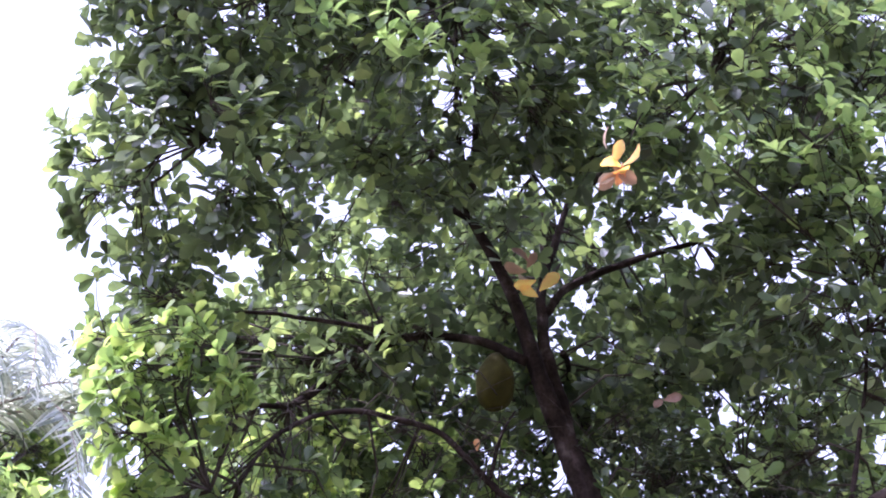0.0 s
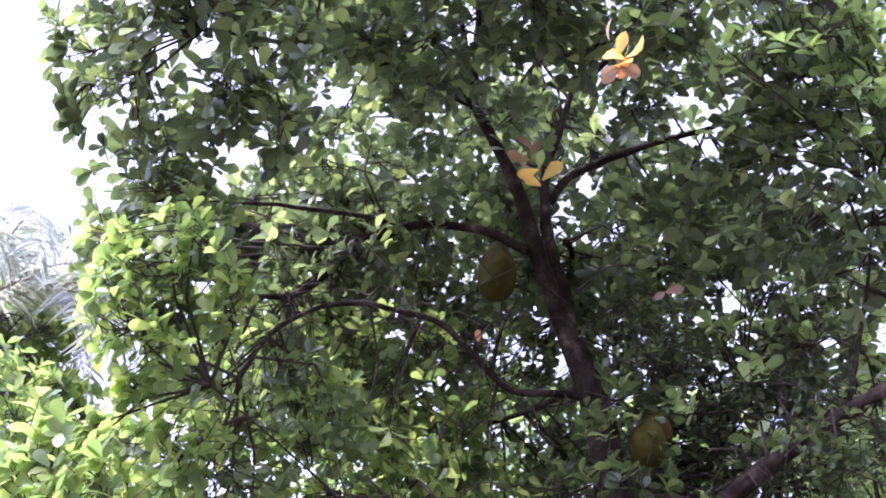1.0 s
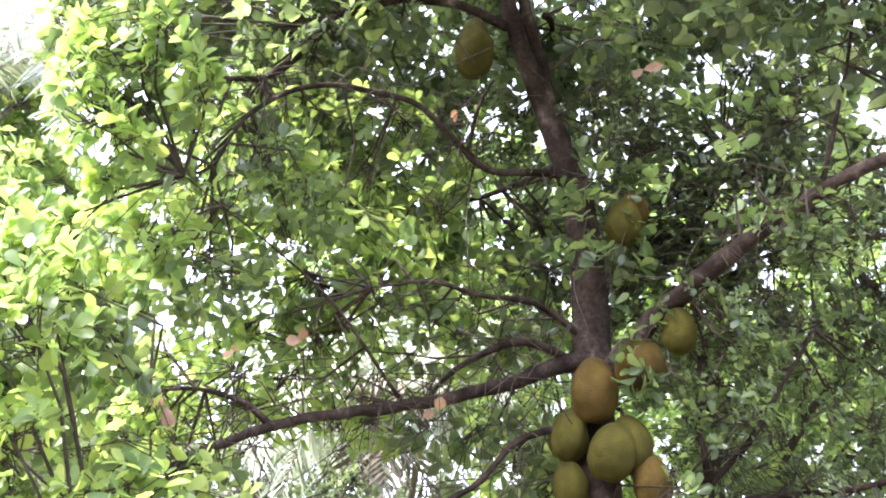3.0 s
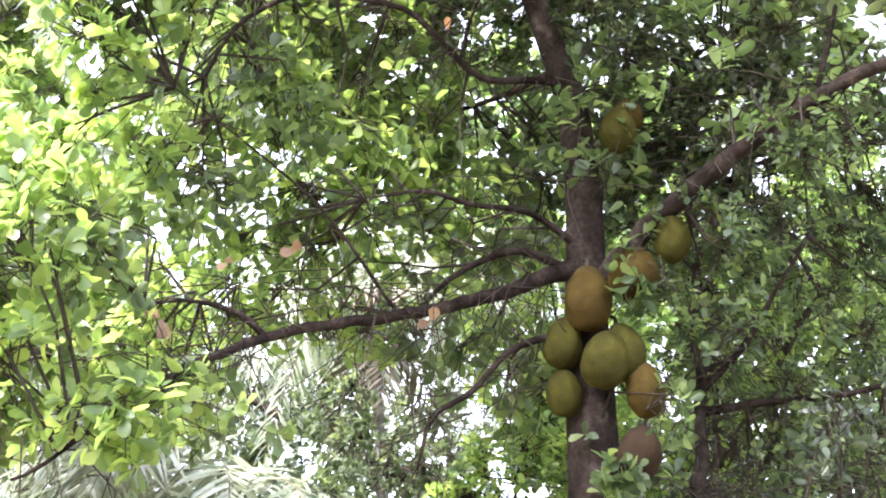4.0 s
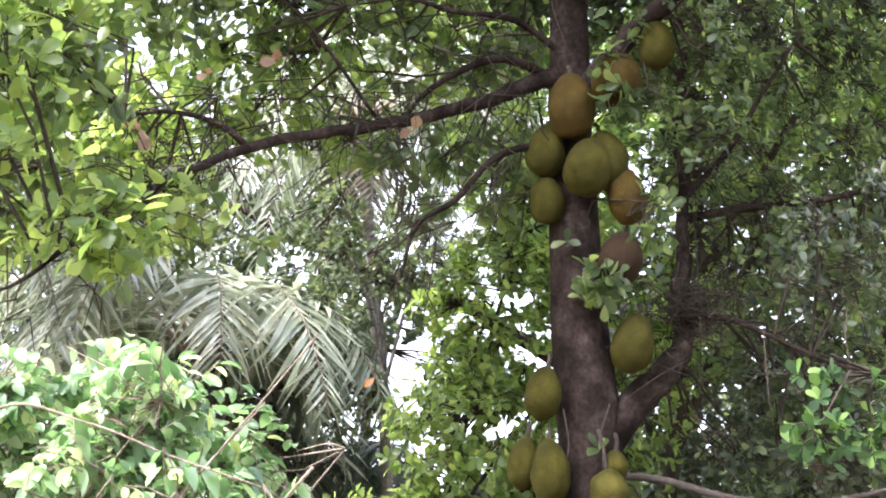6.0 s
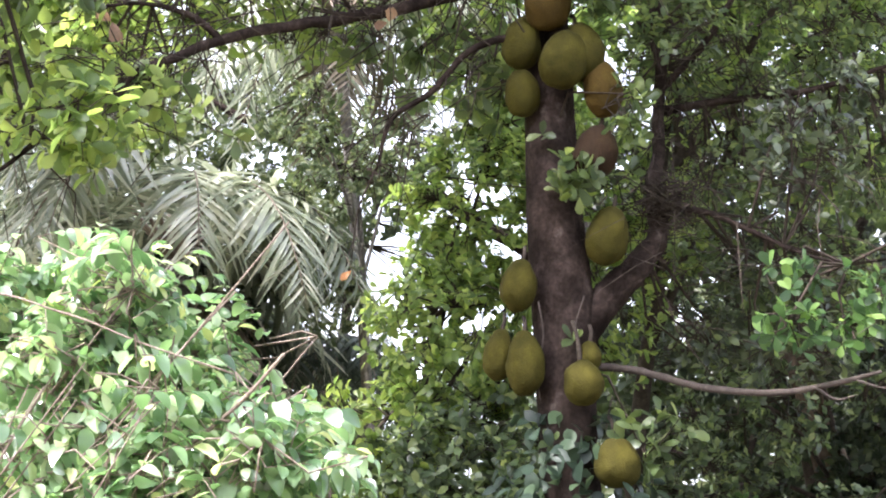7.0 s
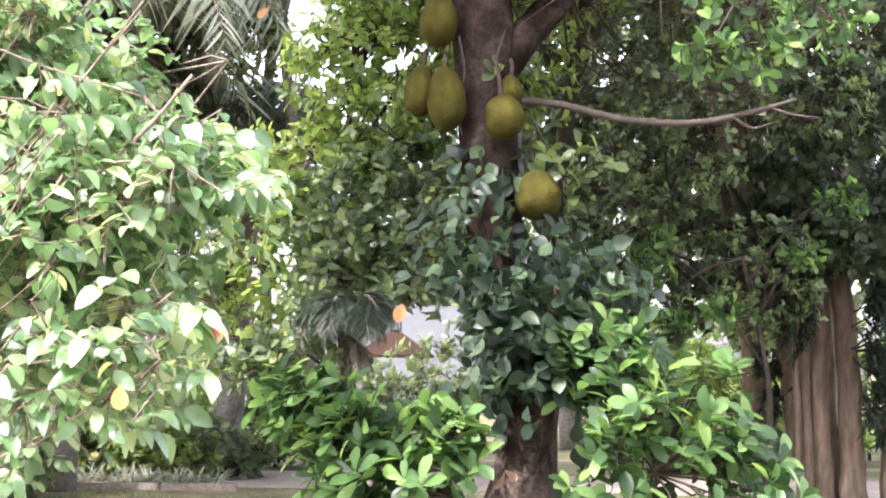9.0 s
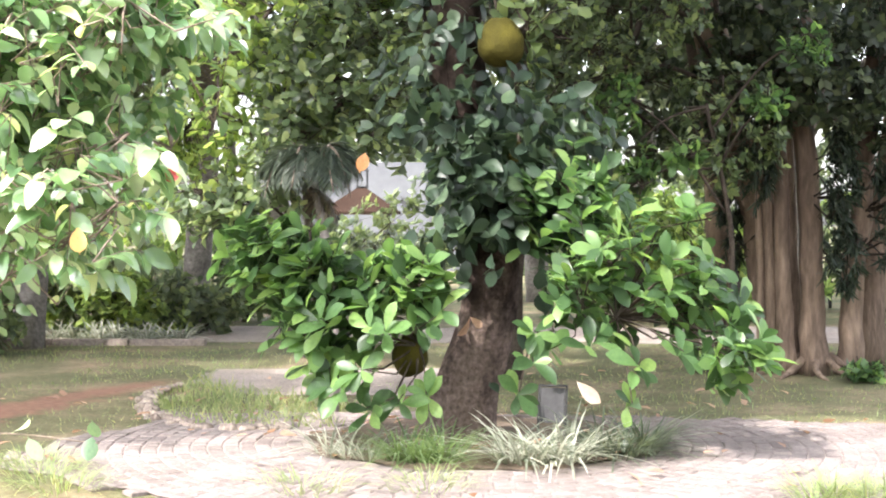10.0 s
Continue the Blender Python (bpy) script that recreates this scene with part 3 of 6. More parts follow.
# pale thin vines that hang down the trunk
for pts in ([(-0.34, 9.2, 7.7), (-0.39, 9.17, 7.3), (-0.44, 9.17, 7.0), (-0.33, 9.2, 6.65)], [(-0.24, 9.22, 7.6), (-0.17, 9.2, 7.25), (-0.16, 9.22, 6.95)], [(-0.3, 9.27, 3.85), (-0.26, 9.26, 3.6), (-0.3, 9.27, 3.35), (-0.27, 9.28, 3.15)],
            [(0.02, 9.3, 3.9), (-0.04, 9.28, 3.65), (0.02, 9.26, 3.4)], [(0.22, 9.3, 3.2), (0.18, 9.28, 2.95), (0.25, 9.26, 2.85)]):
    bough(pts, [0.006, 0.005, 0.005, 0.003], M_BARE, 5, False, "hanging_vine")

# a knot of dead twigs lodged in the fork
krng = np.random.default_rng(17)
k0 = np.array([0.62, 9.66, 4.7]) + krng.normal(0, 0.09, (170, 3))
kd = unit(krng.normal(0, 1, (170, 3)) * np.array([1, 0.6, 0.45]))
v, f = thin_tubes(k0 - kd * 0.12, k0 + krng.normal(0, 0.03, k0.shape), k0 + kd * krng.uniform(0.1, 0.32, (170, 1)), 0.006, 0.003)
put("dead_twig_knot", mesh_from("dead_twig_knot", v.tolist(), f.tolist()), M_TWIG, tree, "dark tangle of dead twigs", "stuff")

CROWN = [(-3.55, 6.6, 9.3, 1.15, 1.2, 1.0, 312), (-3.5, 5.9, 10.5, 1.1, 1.0, 1.0, 288), (-1.7, 7.0, 11.0, 1.7, 1.4, 1.4, 525), (0.5, 7.3, 10.9, 1.7, 1.4, 1.5, 460), (1.9, 8.0, 9.5, 1.7, 1.3, 1.5, 400), (-2.3, 9.3, 11.0, 1.8, 1.2, 1.2, 262),
         (-1.0, 9.0, 13.2, 3.0, 2.4, 1.2, 325), (-0.8, 11.2, 10.4, 1.7, 0.9, 1.5, 220), (-1.3, 10.6, 11.6, 2.6, 0.9, 1.9, 420)]
CROWN += [(0.9, 10.4, 10.4, 1.6, 0.9, 1.5, 270), (-2.6, 10.6, 9.6, 1.4, 0.8, 1.0, 188), (-2.7, 9.2, 9.6, 1.0, 0.8, 0.8, 112), (0.5, 9.0, 9.9, 0.9, 0.6, 0.7, 112), (3.2, 8.4, 8.4, 1.2, 1.2, 1.3, 160), (1.8, 10.5, 9.5, 0.8, 0.5, 0.8, 75), (-3.2, 8.6, 12.6, 1.0, 0.6, 0.9, 138), (-4.6, 10.0, 10.6, 1.0, 0.6, 1.0, 138), (-3.5, 10.3, 10.9, 1.0, 0.6, 1.0, 150), (-3.4, 10.3, 9.6, 1.1, 0.6, 0.8, 112), (-2.2, 6.5, 11.7, 0.9, 0.8, 0.8, 112), (2.5, 7.0, 11.6, 1.2, 1.0, 1.1, 212)]
VOIDS = [(-3.2, 7.2, 9.6, 0.4), (-2.3, 8.4, 10.4, 0.3), (0.25, 9.2, 9.7, 0.3)]
foliage(tree, SKEL, CROWN, 11, M_LEAF_TOP, M_TWIG, (-0.6, 8.6, 8.6), 6, 0.178, voids=VOIDS, names=("upper_foliage", "upper_branching"))
LOWER = [(-3.3, 9.3, 8.5, 1.2, 0.8, 0.9, 170), (-3.2, 8.4, 7.1, 1.1, 0.8, 0.9, 150), (-2.6, 9.4, 6.9, 1.3, 0.7, 0.8, 55), (-3.7, 7.2, 8.0, 0.7, 0.7, 0.9, 100), (-3.4, 7.2, 5.3, 0.6, 0.7, 0.8, 40),
         (-2.4, 10.0, 8.3, 1.5, 1.0, 1.2, 60)]
LOWER += [(-1.2, 10.0, 7.4, 1.0, 0.6, 0.8, 60), (-2.8, 8.0, 4.7, 0.9, 0.7, 0.5, 22), (-0.6, 10.9, 8.6, 1.5, 0.8, 0.9, 110), (-1.2, 9.6, 6.0, 0.9, 0.5, 0.6, 26), (-0.25, 9.1, 7.7, 0.5, 0.25, 0.8, 34), (0.15, 8.9, 6.35, 0.35, 0.2, 0.4, 15), (0.3, 8.95, 5.2, 0.3, 0.2, 0.5, 15), (-0.05, 9.05, 4.75, 0.25, 0.12, 0.25, 12), (0.5, 9.2, 3.0, 0.25, 0.2, 0.4, 10), (-0.9, 10.2, 5.9, 0.7, 0.4, 0.6, 36)]
foliage(tree, SKEL, LOWER, 12, M_LEAF, M_TWIG, (-0.6, 8.6, 7.0), 6, 0.145, voids=[(0.13, 8.9, 5.3, 0.3), (0.34, 8.75, 6.42, 0.3)])
# leaf-free spheres set towards the camera, so that the fruit shows
FRUIT_SIGHT = [(0.13, 8.9, 5.3, 0.4), (0.34, 8.75, 6.42, 0.38), (0.06, 8.9, 6.15, 0.4), (0.09, 8.95, 4.85, 0.34), (-0.05, 8.9, 7.45, 0.3)]
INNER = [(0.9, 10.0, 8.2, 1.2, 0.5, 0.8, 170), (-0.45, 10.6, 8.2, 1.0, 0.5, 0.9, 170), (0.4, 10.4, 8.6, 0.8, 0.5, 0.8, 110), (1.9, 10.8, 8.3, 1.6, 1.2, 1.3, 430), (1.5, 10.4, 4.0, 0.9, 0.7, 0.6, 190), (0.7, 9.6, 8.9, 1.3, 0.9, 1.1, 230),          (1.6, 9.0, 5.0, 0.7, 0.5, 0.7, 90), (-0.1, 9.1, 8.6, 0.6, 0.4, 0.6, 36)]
foliage(tree, SKEL, [(1.6, 10.5, 6.6, 1.5, 1.1, 1.2, 400), (2.0, 10.8, 5.2, 1.4, 1.1, 1.1, 400), (0.4, 10.4, 7.4, 0.9, 0.6, 1.0, 240), (0.7, 9.2, 6.2, 0.6, 0.4, 0.7, 70), (0.6, 8.8, 6.6, 0.5, 0.3, 0.4, 45), (1.3, 8.4, 7.1, 0.5, 0.3, 0.5, 60), (-1.16, 10.3, 9.29, 0.45, 0.3, 0.4, 60)], 24, M_LEAF, M_TWIG, (0.4, 9.6, 6.0), 7, 0.1, outline=MID_LEAF, voids=FRUIT_SIGHT, names=("middle_foliage", "middle_branching"))
foliage(tree, SKEL, INNER, 14, M_LEAF_INNER_SHADE, M_TWIG, (0.4, 9.6, 6.0), 7, 0.1, outline=MID_LEAF, voids=FRUIT_SIGHT, names=("inner_foliage", "inner_branching"))
# lime colour here stands in for light shining through the leaves
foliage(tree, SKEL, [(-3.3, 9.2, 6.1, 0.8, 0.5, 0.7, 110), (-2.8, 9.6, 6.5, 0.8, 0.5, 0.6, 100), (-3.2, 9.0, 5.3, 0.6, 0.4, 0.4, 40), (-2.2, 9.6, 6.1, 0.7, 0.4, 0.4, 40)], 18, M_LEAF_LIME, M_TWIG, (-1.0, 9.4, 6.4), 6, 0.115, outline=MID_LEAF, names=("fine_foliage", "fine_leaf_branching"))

# unseen canopy over the paving, added to shade the trunk and the right side
for a, b, c in (((-1.6, 8.6, 11.0), (-1.4, 6.8, 12.4), (-1.0, 4.6, 12.8)), ((0.6, 7.2, 11.2), (1.2, 6.2, 12.2), (1.8, 4.9, 12.8)), ((-2.3, 7.8, 11.8), (-3.4, 6.2, 12.8), (-4.9, 4.6, 13.0))):
    bough([a, b, c], [0.05, 0.04, 0.015], sides=7)
foliage(tree, SKEL, [(-1.2, 4.9, 13.1, 2.2, 1.3, 0.7, 420), (1.9, 5.2, 13.0, 2.0, 1.2, 0.7, 200), (-3.4, 5.0, 13.2, 1.5, 1.2, 0.7, 380), (-5.0, 4.4, 13.0, 1.2, 1.1, 0.7, 300), (-0.6, 10.0, 10.8, 1.4, 0.7, 1.4, 140)], 16, M_LEAF_TOP, M_TWIG, (0, 6, 10), 6, 0.2, outline=MID_LEAF, names=("overhead_foliage", "overhead_branching"))
# bright young rosettes scattered over the outer crown, light from above partly put into the colour
foliage(tree, SKEL, [(0.9, 6.7, 10.3, 1.6, 1.0, 1.4, 110), (2.2, 7.2, 9.6, 1.3, 0.9, 1.4, 110), (-2.4, 6.1, 10.4, 1.5, 0.9, 1.0, 60), (1.2, 9.0, 8.2, 1.2, 0.6, 1.0, 26)], 15, M_LEAF_BRIGHT, M_TWIG, (-0.4, 9.0, 8.0), 5, 0.17, 5, names=("young_foliage", "young_branching"), up=0.9)
# bare drooping twigs under the limbs
trng = np.random.default_rng(19)
low = np.array([q for q in SKEL if q[0] < -0.5 and q[2] < 9.0])
t0 = low[trng.integers(0, len(low), 420)] + trng.normal(0, 0.12, (420, 3))
td = unit(trng.normal(0, 1, (420, 3)) + np.array([-0.4, -0.2, -0.5]))
tl = trng.uniform(0.25, 0.8, (420, 1))
v, f = thin_tubes(t0, t0 + td * tl * 0.5 + trng.normal(0, 0.06, t0.shape), t0 + td * tl + np.array([0, 0, -0.1]), 0.007, 0.003)
put("bare_twiggery", mesh_from("bare_twiggery", v.tolist(), f.tolist()), M_TWIG, tree, kind="stuff")
low = np.array([q for q in SKEL if q[0] > 0.3 and 3.5 < q[2] < 9.0])
t0 = low[trng.integers(0, len(low), 520)] + trng.normal(0, 0.3, (520, 3))
td = unit(trng.normal(0, 1, (520, 3)) * np.array([1.2, 0.5, 0.6]) + np.array([0.3, -0.2, -0.15]))
tl = trng.uniform(0.2, 0.6, (520, 1))
v, f = thin_tubes(t0, t0 + td * tl * 0.5 + trng.normal(0, 0.07, t0.shape), t0 + td * tl + np.array([0, 0, -0.12]), 0.0055, 0.0025)
put("grey_twiggery", mesh_from("grey_twiggery", v.tolist(), f.tolist()), M_TWIG, tree, kind="stuff")
# lime-coloured foliage on the sunny side: young leaves, with sunlight put into the colour
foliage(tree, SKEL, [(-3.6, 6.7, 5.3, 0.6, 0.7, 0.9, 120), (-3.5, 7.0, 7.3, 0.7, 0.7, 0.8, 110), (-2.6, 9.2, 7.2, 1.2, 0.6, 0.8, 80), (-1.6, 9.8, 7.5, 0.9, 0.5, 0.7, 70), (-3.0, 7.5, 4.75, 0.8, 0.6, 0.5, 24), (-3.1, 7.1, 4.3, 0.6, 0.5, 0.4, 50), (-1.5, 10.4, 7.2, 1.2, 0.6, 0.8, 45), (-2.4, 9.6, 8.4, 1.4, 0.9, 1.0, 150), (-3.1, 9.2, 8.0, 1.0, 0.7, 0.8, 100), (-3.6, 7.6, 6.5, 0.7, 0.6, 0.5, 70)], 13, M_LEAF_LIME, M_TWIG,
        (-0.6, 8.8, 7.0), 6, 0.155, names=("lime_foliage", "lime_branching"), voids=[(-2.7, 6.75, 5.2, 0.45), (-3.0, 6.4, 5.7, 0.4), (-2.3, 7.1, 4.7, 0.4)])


def leaf_parts(ob, tips, dirs, count, size, mat, seed, outline=OBOVATE, name="leaf", spread=(0.5, 1.35), limit=300):
    """Leaves round twig tips as parts of their own, on a few shared meshes."""
    rng = np.random.default_rng(seed)
    shapes = []
    for k in range(6):
        v, f = blades(np.zeros((1, 3)), np.array([[0, 1.0, 0]]), np.array([[0, 0, 1.0]]), np.array([1.0]), outline, 0.1 + 0.08 * k, 0.05 + 0.06 * k)
        me = mesh_from(name, v.tolist(), f)
        me.materials.append(mat)
        shapes.append(me)
    made = 0
    for tip, d in zip(np.array(tips, float), unit(np.array(dirs, float))):
        u = unit(np.cross(d, (0.21, 0.4, 0.89)))
        w = np.cross(d, u)
        ph = rng.uniform(0, 6.28)
        for i in range(count):
            if made >= limit:
                return
            th, a = rng.uniform(*spread), ph + 2.4 * i
            ax = unit(math.cos(th) * d + math.sin(th) * (math.cos(a) * u + math.sin(a) * w) + rng.normal(0, 0.1, 3))
            nn = unit(d - ax * np.dot(ax, d) + rng.normal(0, 0.18, 3))
            nn = unit(nn - ax * np.dot(ax, nn))
            m = Matrix.Identity(4)
            s = size * rng.uniform(0.65, 1.15)
            for c, vec in enumerate((np.cross(ax, nn), ax, nn)):
                for r in range(3):
                    m[r][c] = vec[r] * s
            m.translation = Vector(tip - d * rng.uniform(0, 0.08))
            o = new(name, shapes[int(rng.integers(6))])
            o.parent = ob
            o.matrix_basis = m
            made += 1


# sprouts on the trunk, and the yellowed and withered leaves
leaf_parts(tree, [(-0.25, 9.28, 7.55), (-0.12, 9.2, 6.9), (-0.05, 8.98, 6.3), (-0.4, 9.3, 8.4), (-0.3, 9.25, 7.9), (0.0, 9.2, 4.65), (-0.2, 9.25, 4.7), (0.35, 9.5, 4.9), (-0.3, 9.3, 5.1), (-0.05, 9.3, 3.6), (-0.2, 9.3, 2.9)],
           [(0.2, -1, 0.5), (0.3, -1, 0.4), (0.1, -1, -0.1), (-0.2, -1, 0.5), (0.4, -1, 0.3), (0.2, -1, 0.3), (-0.3, -1, 0.4), (0.2, -1, 0.4), (-0.2, -1, 0.2), (0, -1, 0.3), (-0.2, -1, 0.3)], 4, 0.14, M_LEAF, 91)
VIEW_R, VIEW_U, VIEW_N = np.array([0.99, 0.08, 0.07]), np.array([0.02, -0.74, 0.67]), np.array([0.11, -0.66, -0.74])


def view_leaf(name, at, turn, tip, size, mat, curl=0.25, seed=0):
    """One leaf laid out to fit the camera's view: turn is its angle in the view plane in degrees, tip how far it bends
    towards the camera.
    """
    rng = np.random.default_rng(seed)
    a = radians(turn)
    ax = unit(math.cos(a) * VIEW_R + math.sin(a) * VIEW_U + tip * VIEW_N)
    nn = VIEW_N + rng.normal(0, 0.7, 3)
    nn = unit(nn - ax * np.dot(ax, nn))
    v, f = blades(np.array([at]), ax[None], nn[None], np.array([size]), OBOVATE, 0.3 + 0.3 * rng.uniform(), curl)
    v = v + VIEW_R * rng.normal(0, 0.045) + VIEW_U * rng.normal(0, 0.045)
    put(name, mesh_from(name, v.tolist(), f), mat, tree)


for k, (turn, tip, size, mat, nm) in enumerate(((48, 0.2, 0.24, M_YELLOW, "yellow_leaf"), (150, 0.3, 0.19, M_YELLOW, "yellow_leaf"), (200, 0.1, 0.21, M_YELLOW, "yellow_leaf"), (88, 0.5, 0.17, M_LEAF_BRIGHT, "leaf"))):
    view_leaf(nm, (-0.94, 8.75, 10.18), turn, tip, size, mat, 0.35, 300 + k)
for k, (turn, tip, size, mat, nm) in enumerate(((120, 0.4, 0.2, M_DRY, "dry_leaf"), (170, 0.2, 0.22, M_DRY, "dry_leaf"), (60, 0.3, 0.16, M_DRY, "dry_leaf"), (-60, 0.3, 0.15, M_PALE, "withered_leaf"))):
    view_leaf(nm, (-1.04, 8.8, 10.5), turn, tip, size, mat, 0.5, 310 + k)
for k, (turn, tip, size, mat, nm) in enumerate(((30, 0.2, 0.19, M_YELLOW, "yellow_leaf"), (75, 0.6, 0.17, M_YELLOW, "yellow_leaf"), (-5, 0.5, 0.15, M_YELLOW, "yellow_leaf"), (155, 0.3, 0.19, M_YELLOW, "yellow_leaf"), (115, 0.2, 0.16, M_PALE, "withered_leaf"),
                                              (190, 0.4, 0.15, M_PALE, "withered_leaf"), (-35, 0.3, 0.2, M_DRY, "dry_leaf"), (230, 0.4, 0.18, M_DRY, "dry_leaf"), (265, 0.3, 0.16, M_ORANGE, "orange_leaf"))):
    view_leaf(nm, (-0.28, 6.35, 8.96), turn, tip, size, mat, 0.5, 320 + k)
leaf_parts(tree, [(-3.0, 7.7, 5.25), (0.1, 8.6, 8.7), (-2.7, 8.0, 5.8), (-2.3, 8.2, 6.0), (0.05, 9.25, 0.85), (-1.4, 8.8, 5.75)],
           [(0.1, -1, -0.3), (0, -1, -0.6), (0.2, -1, -0.6), (0, -1, -0.6), (0.2, -1, -0.7), (0, -1, -0.6)], 2, 0.16, M_DRY, 93, name="dry_leaf", spread=(0.2, 0.9))
leaf_parts(tree, [(0.72, 8.55, 0.5)], [(0.25, -1, -0.7)], 1, 0.2, M_PALE, 95, SEEDLING, "withered_leaf", (0.0, 0.3))
leaf_parts(tree, [(-0.68, 8.9, 1.84)], [(0.1, -1, 0.0)], 1, 0.13, M_ORANGE, 96, BROAD, "orange_leaf", (1.2, 1.4))
leaf_parts(tree, [(1.75, 7.2, 8.6), (-1.43, 8.9, 8.4), (-1.64, 9.3, 4.06)], [(0, -1, -0.5), (0, -1, -0.6), (0.1, -1, -0.2)], 1, 0.14, M_ORANGE, 94, name="orange_leaf", spread=(1.1, 1.4))

# a hanging spray of young leaves beside the bare branch
foliage(tree, [(1.39, 9.23, 4.26), (1.75, 8.9, 4.05)], [(1.55, 8.8, 3.75, 0.5, 0.35, 0.42, 42), (2.1, 8.7, 3.9, 0.35, 0.3, 0.4, 26)], 23, M_LEAF_LOW, M_TWIG, (1.2, 9.4, 4.2), 5, 0.125, 8, names=("young_spray", "spray_branching"))

# leafy shoots at the foot
SHOOT = [(-0.1, 9.4, 0.4), (-0.3, 9.1, 0.7), (0.2, 9.35, 0.9), (0.6, 9.1, 0.8), (0.1, 9.3, 1.6), (-0.9, 9.2, 0.8), (1.0, 8.9, 0.9)]
srng = np.random.default_rng(33)
stips = np.vstack([in_volume(srng, (-0.6, 8.75, 0.68), (0.6, 0.3, 0.36), 34, 0.5), in_volume(srng, (0.55, 8.85, 0.55), (0.3, 0.25, 0.33), 8, 0.5), in_volume(srng, (1.3, 8.6, 0.95), (0.6, 0.3, 0.4), 14, 0.5)])
stips = stips[np.linalg.norm(stips - np.array([-0.36, 8.8, 0.68]), axis=1) > 0.36]
stips = stips[(stips[:, 0] < -0.12) | (stips[:, 0] > 0.4)]
stips = stips[(abs(stips[:, 0] - 0.66) > 0.2) | (stips[:, 2] > 0.72)]
stips = np.vstack([[(-0.42, 8.78, 0.36), (-0.62, 8.7, 0.33), (-0.24, 8.82, 0.4), (-0.14, 8.85, 0.95), (0.36, 8.8, 0.42), (0.46, 8.8, 0.82), (1.08, 8.7, 0.36), (-0.8, 8.7, 0.45)], stips])
leaf_parts(tree, stips, unit(stips - np.array([0.1, 9.7, 0.3])) + np.array([0, -0.2, 0.5]), 6, 0.2, M_LEAF_LOW, 34, SEEDLING, spread=(0.8, 1.55), limit=300)
near = np.array(SHOOT)[np.argmin(((stips[:, None] - np.array(SHOOT)[None]) ** 2).sum(2), 1)]
v, f = thin_tubes(near, 0.5 * (near + stips) + srng.normal(0, 0.05, stips.shape), stips, 0.012, 0.005)
put("shoot_branching", mesh_from("shoot_branching", v.tolist(), f.tolist()), M_TWIG, tree, kind="stuff")
foliage(tree, SHOOT, [(-0.78, 9.0, 0.95, 0.6, 0.4, 0.4, 84), (-0.35, 8.9, 1.15, 0.3, 0.2, 0.25, 30), (-0.9, 8.95, 1.25, 0.35, 0.25, 0.2, 30), (-0.3, 8.75, 0.75, 0.25, 0.15, 0.3, 20), (-1.3, 9.1, 1.3, 0.4, 0.4, 0.4, 36), (0.68, 9.0, 1.6, 0.4, 0.3, 0.5, 30), (1.2, 8.9, 1.3, 0.6, 0.4, 0.5, 60), (0.75, 8.95, 1.0, 0.4, 0.3, 0.4, 24), (-1.3, 9.2, 1.4, 0.4, 0.35, 0.25, 34), (1.75, 8.6, 0.75, 0.35, 0.3, 0.35, 26)], 31, M_LEAF_LOW, M_TWIG,
        (0.0, 9.6, 0.4), 6, 0.185, 9, SEEDLING, names=("low_foliage", "low_branching"), up=0.7, branch_r=0.01, voids=[(-0.68, 9.05, 1.6, 0.34), (-0.55, 8.85, 1.6, 0.26), (-0.36, 8.85, 0.66, 0.33)])

# the dark climber that wraps the trunk
vine = thing("climbing_vine", "dark glossy climbing vine wrapped round the trunk", "vine")
vr = np.random.default_rng(77)
vn = 1350
vz = np.where(vr.uniform(0, 1, vn) < 0.8, vr.normal(1.75, 0.42, vn), vr.uniform(1.1, 3.1, vn))
va = vr.uniform(-2.9, 0.2, vn)
vz = np.where((vz < 1.38) & (vr.uniform(0, 1, vn) < 0.88), vz + 0.6, vz)
vc = np.stack([np.interp(vz, tp[:, 2], tp[:, k]) for k in (0, 1)], 1)
vrad = np.interp(vz, tp[:, 2], [trunk_radius(z) for z in tp[:, 2]]) + vr.uniform(0.02, 0.52, vn) * np.clip(1.6 - abs(vz - 1.75), 0.2, 1)
vout = np.stack([np.cos(va), np.sin(va), np.zeros(vn)], 1)
vp = np.stack([vc[:, 0] + vrad * vout[:, 0], vc[:, 1] + vrad * vout[:, 1], vz], 1)
vdir = unit(vout * 0.6 + vr.normal(0, 0.5, (vn, 3)) - np.array([0, 0, 0.45]))
side = in_volume(vr, (0.62, 9.15, 1.95), (0.42, 0.25, 0.6), 150, 0.2)
vp = np.vstack([vp, side])
vout = np.vstack([vout, np.tile(unit(np.array([[0.4, -1.0, 0.1]])), (150, 1))])
vdir = np.vstack([vdir, unit(vr.normal(0, 0.5, (150, 3)) + np.array([0.3, -0.4, -0.5]))])
open_ = ~((vp[:, 0] < -0.2) & (vp[:, 2] > 1.45) & (vp[:, 2] < 2.1))
vp, vdir, vout, vn = vp[open_], vdir[open_], vout[open_], int(open_.sum())
pick = np.argsort(vp[:, 1])
leaf_parts(vine, vp[pick[:290]], vdir[pick[:290]], 1, 0.165, M_LEAF_IVY, 78, BROAD, spread=(0.0, 0.5), limit=290)
rest = pick[290:]
v, f = blades(vp[rest], vdir[rest], unit(vout[rest] + vr.normal(0, 0.3, (len(rest), 3)) + np.array([0, 0, 0.6])), vr.uniform(0.11, 0.17, len(rest)), BROAD, 0.2, 0.25, vr)
put("foliage", mesh_from("foliage", v.tolist(), f), M_LEAF_IVY, vine, kind="stuff")
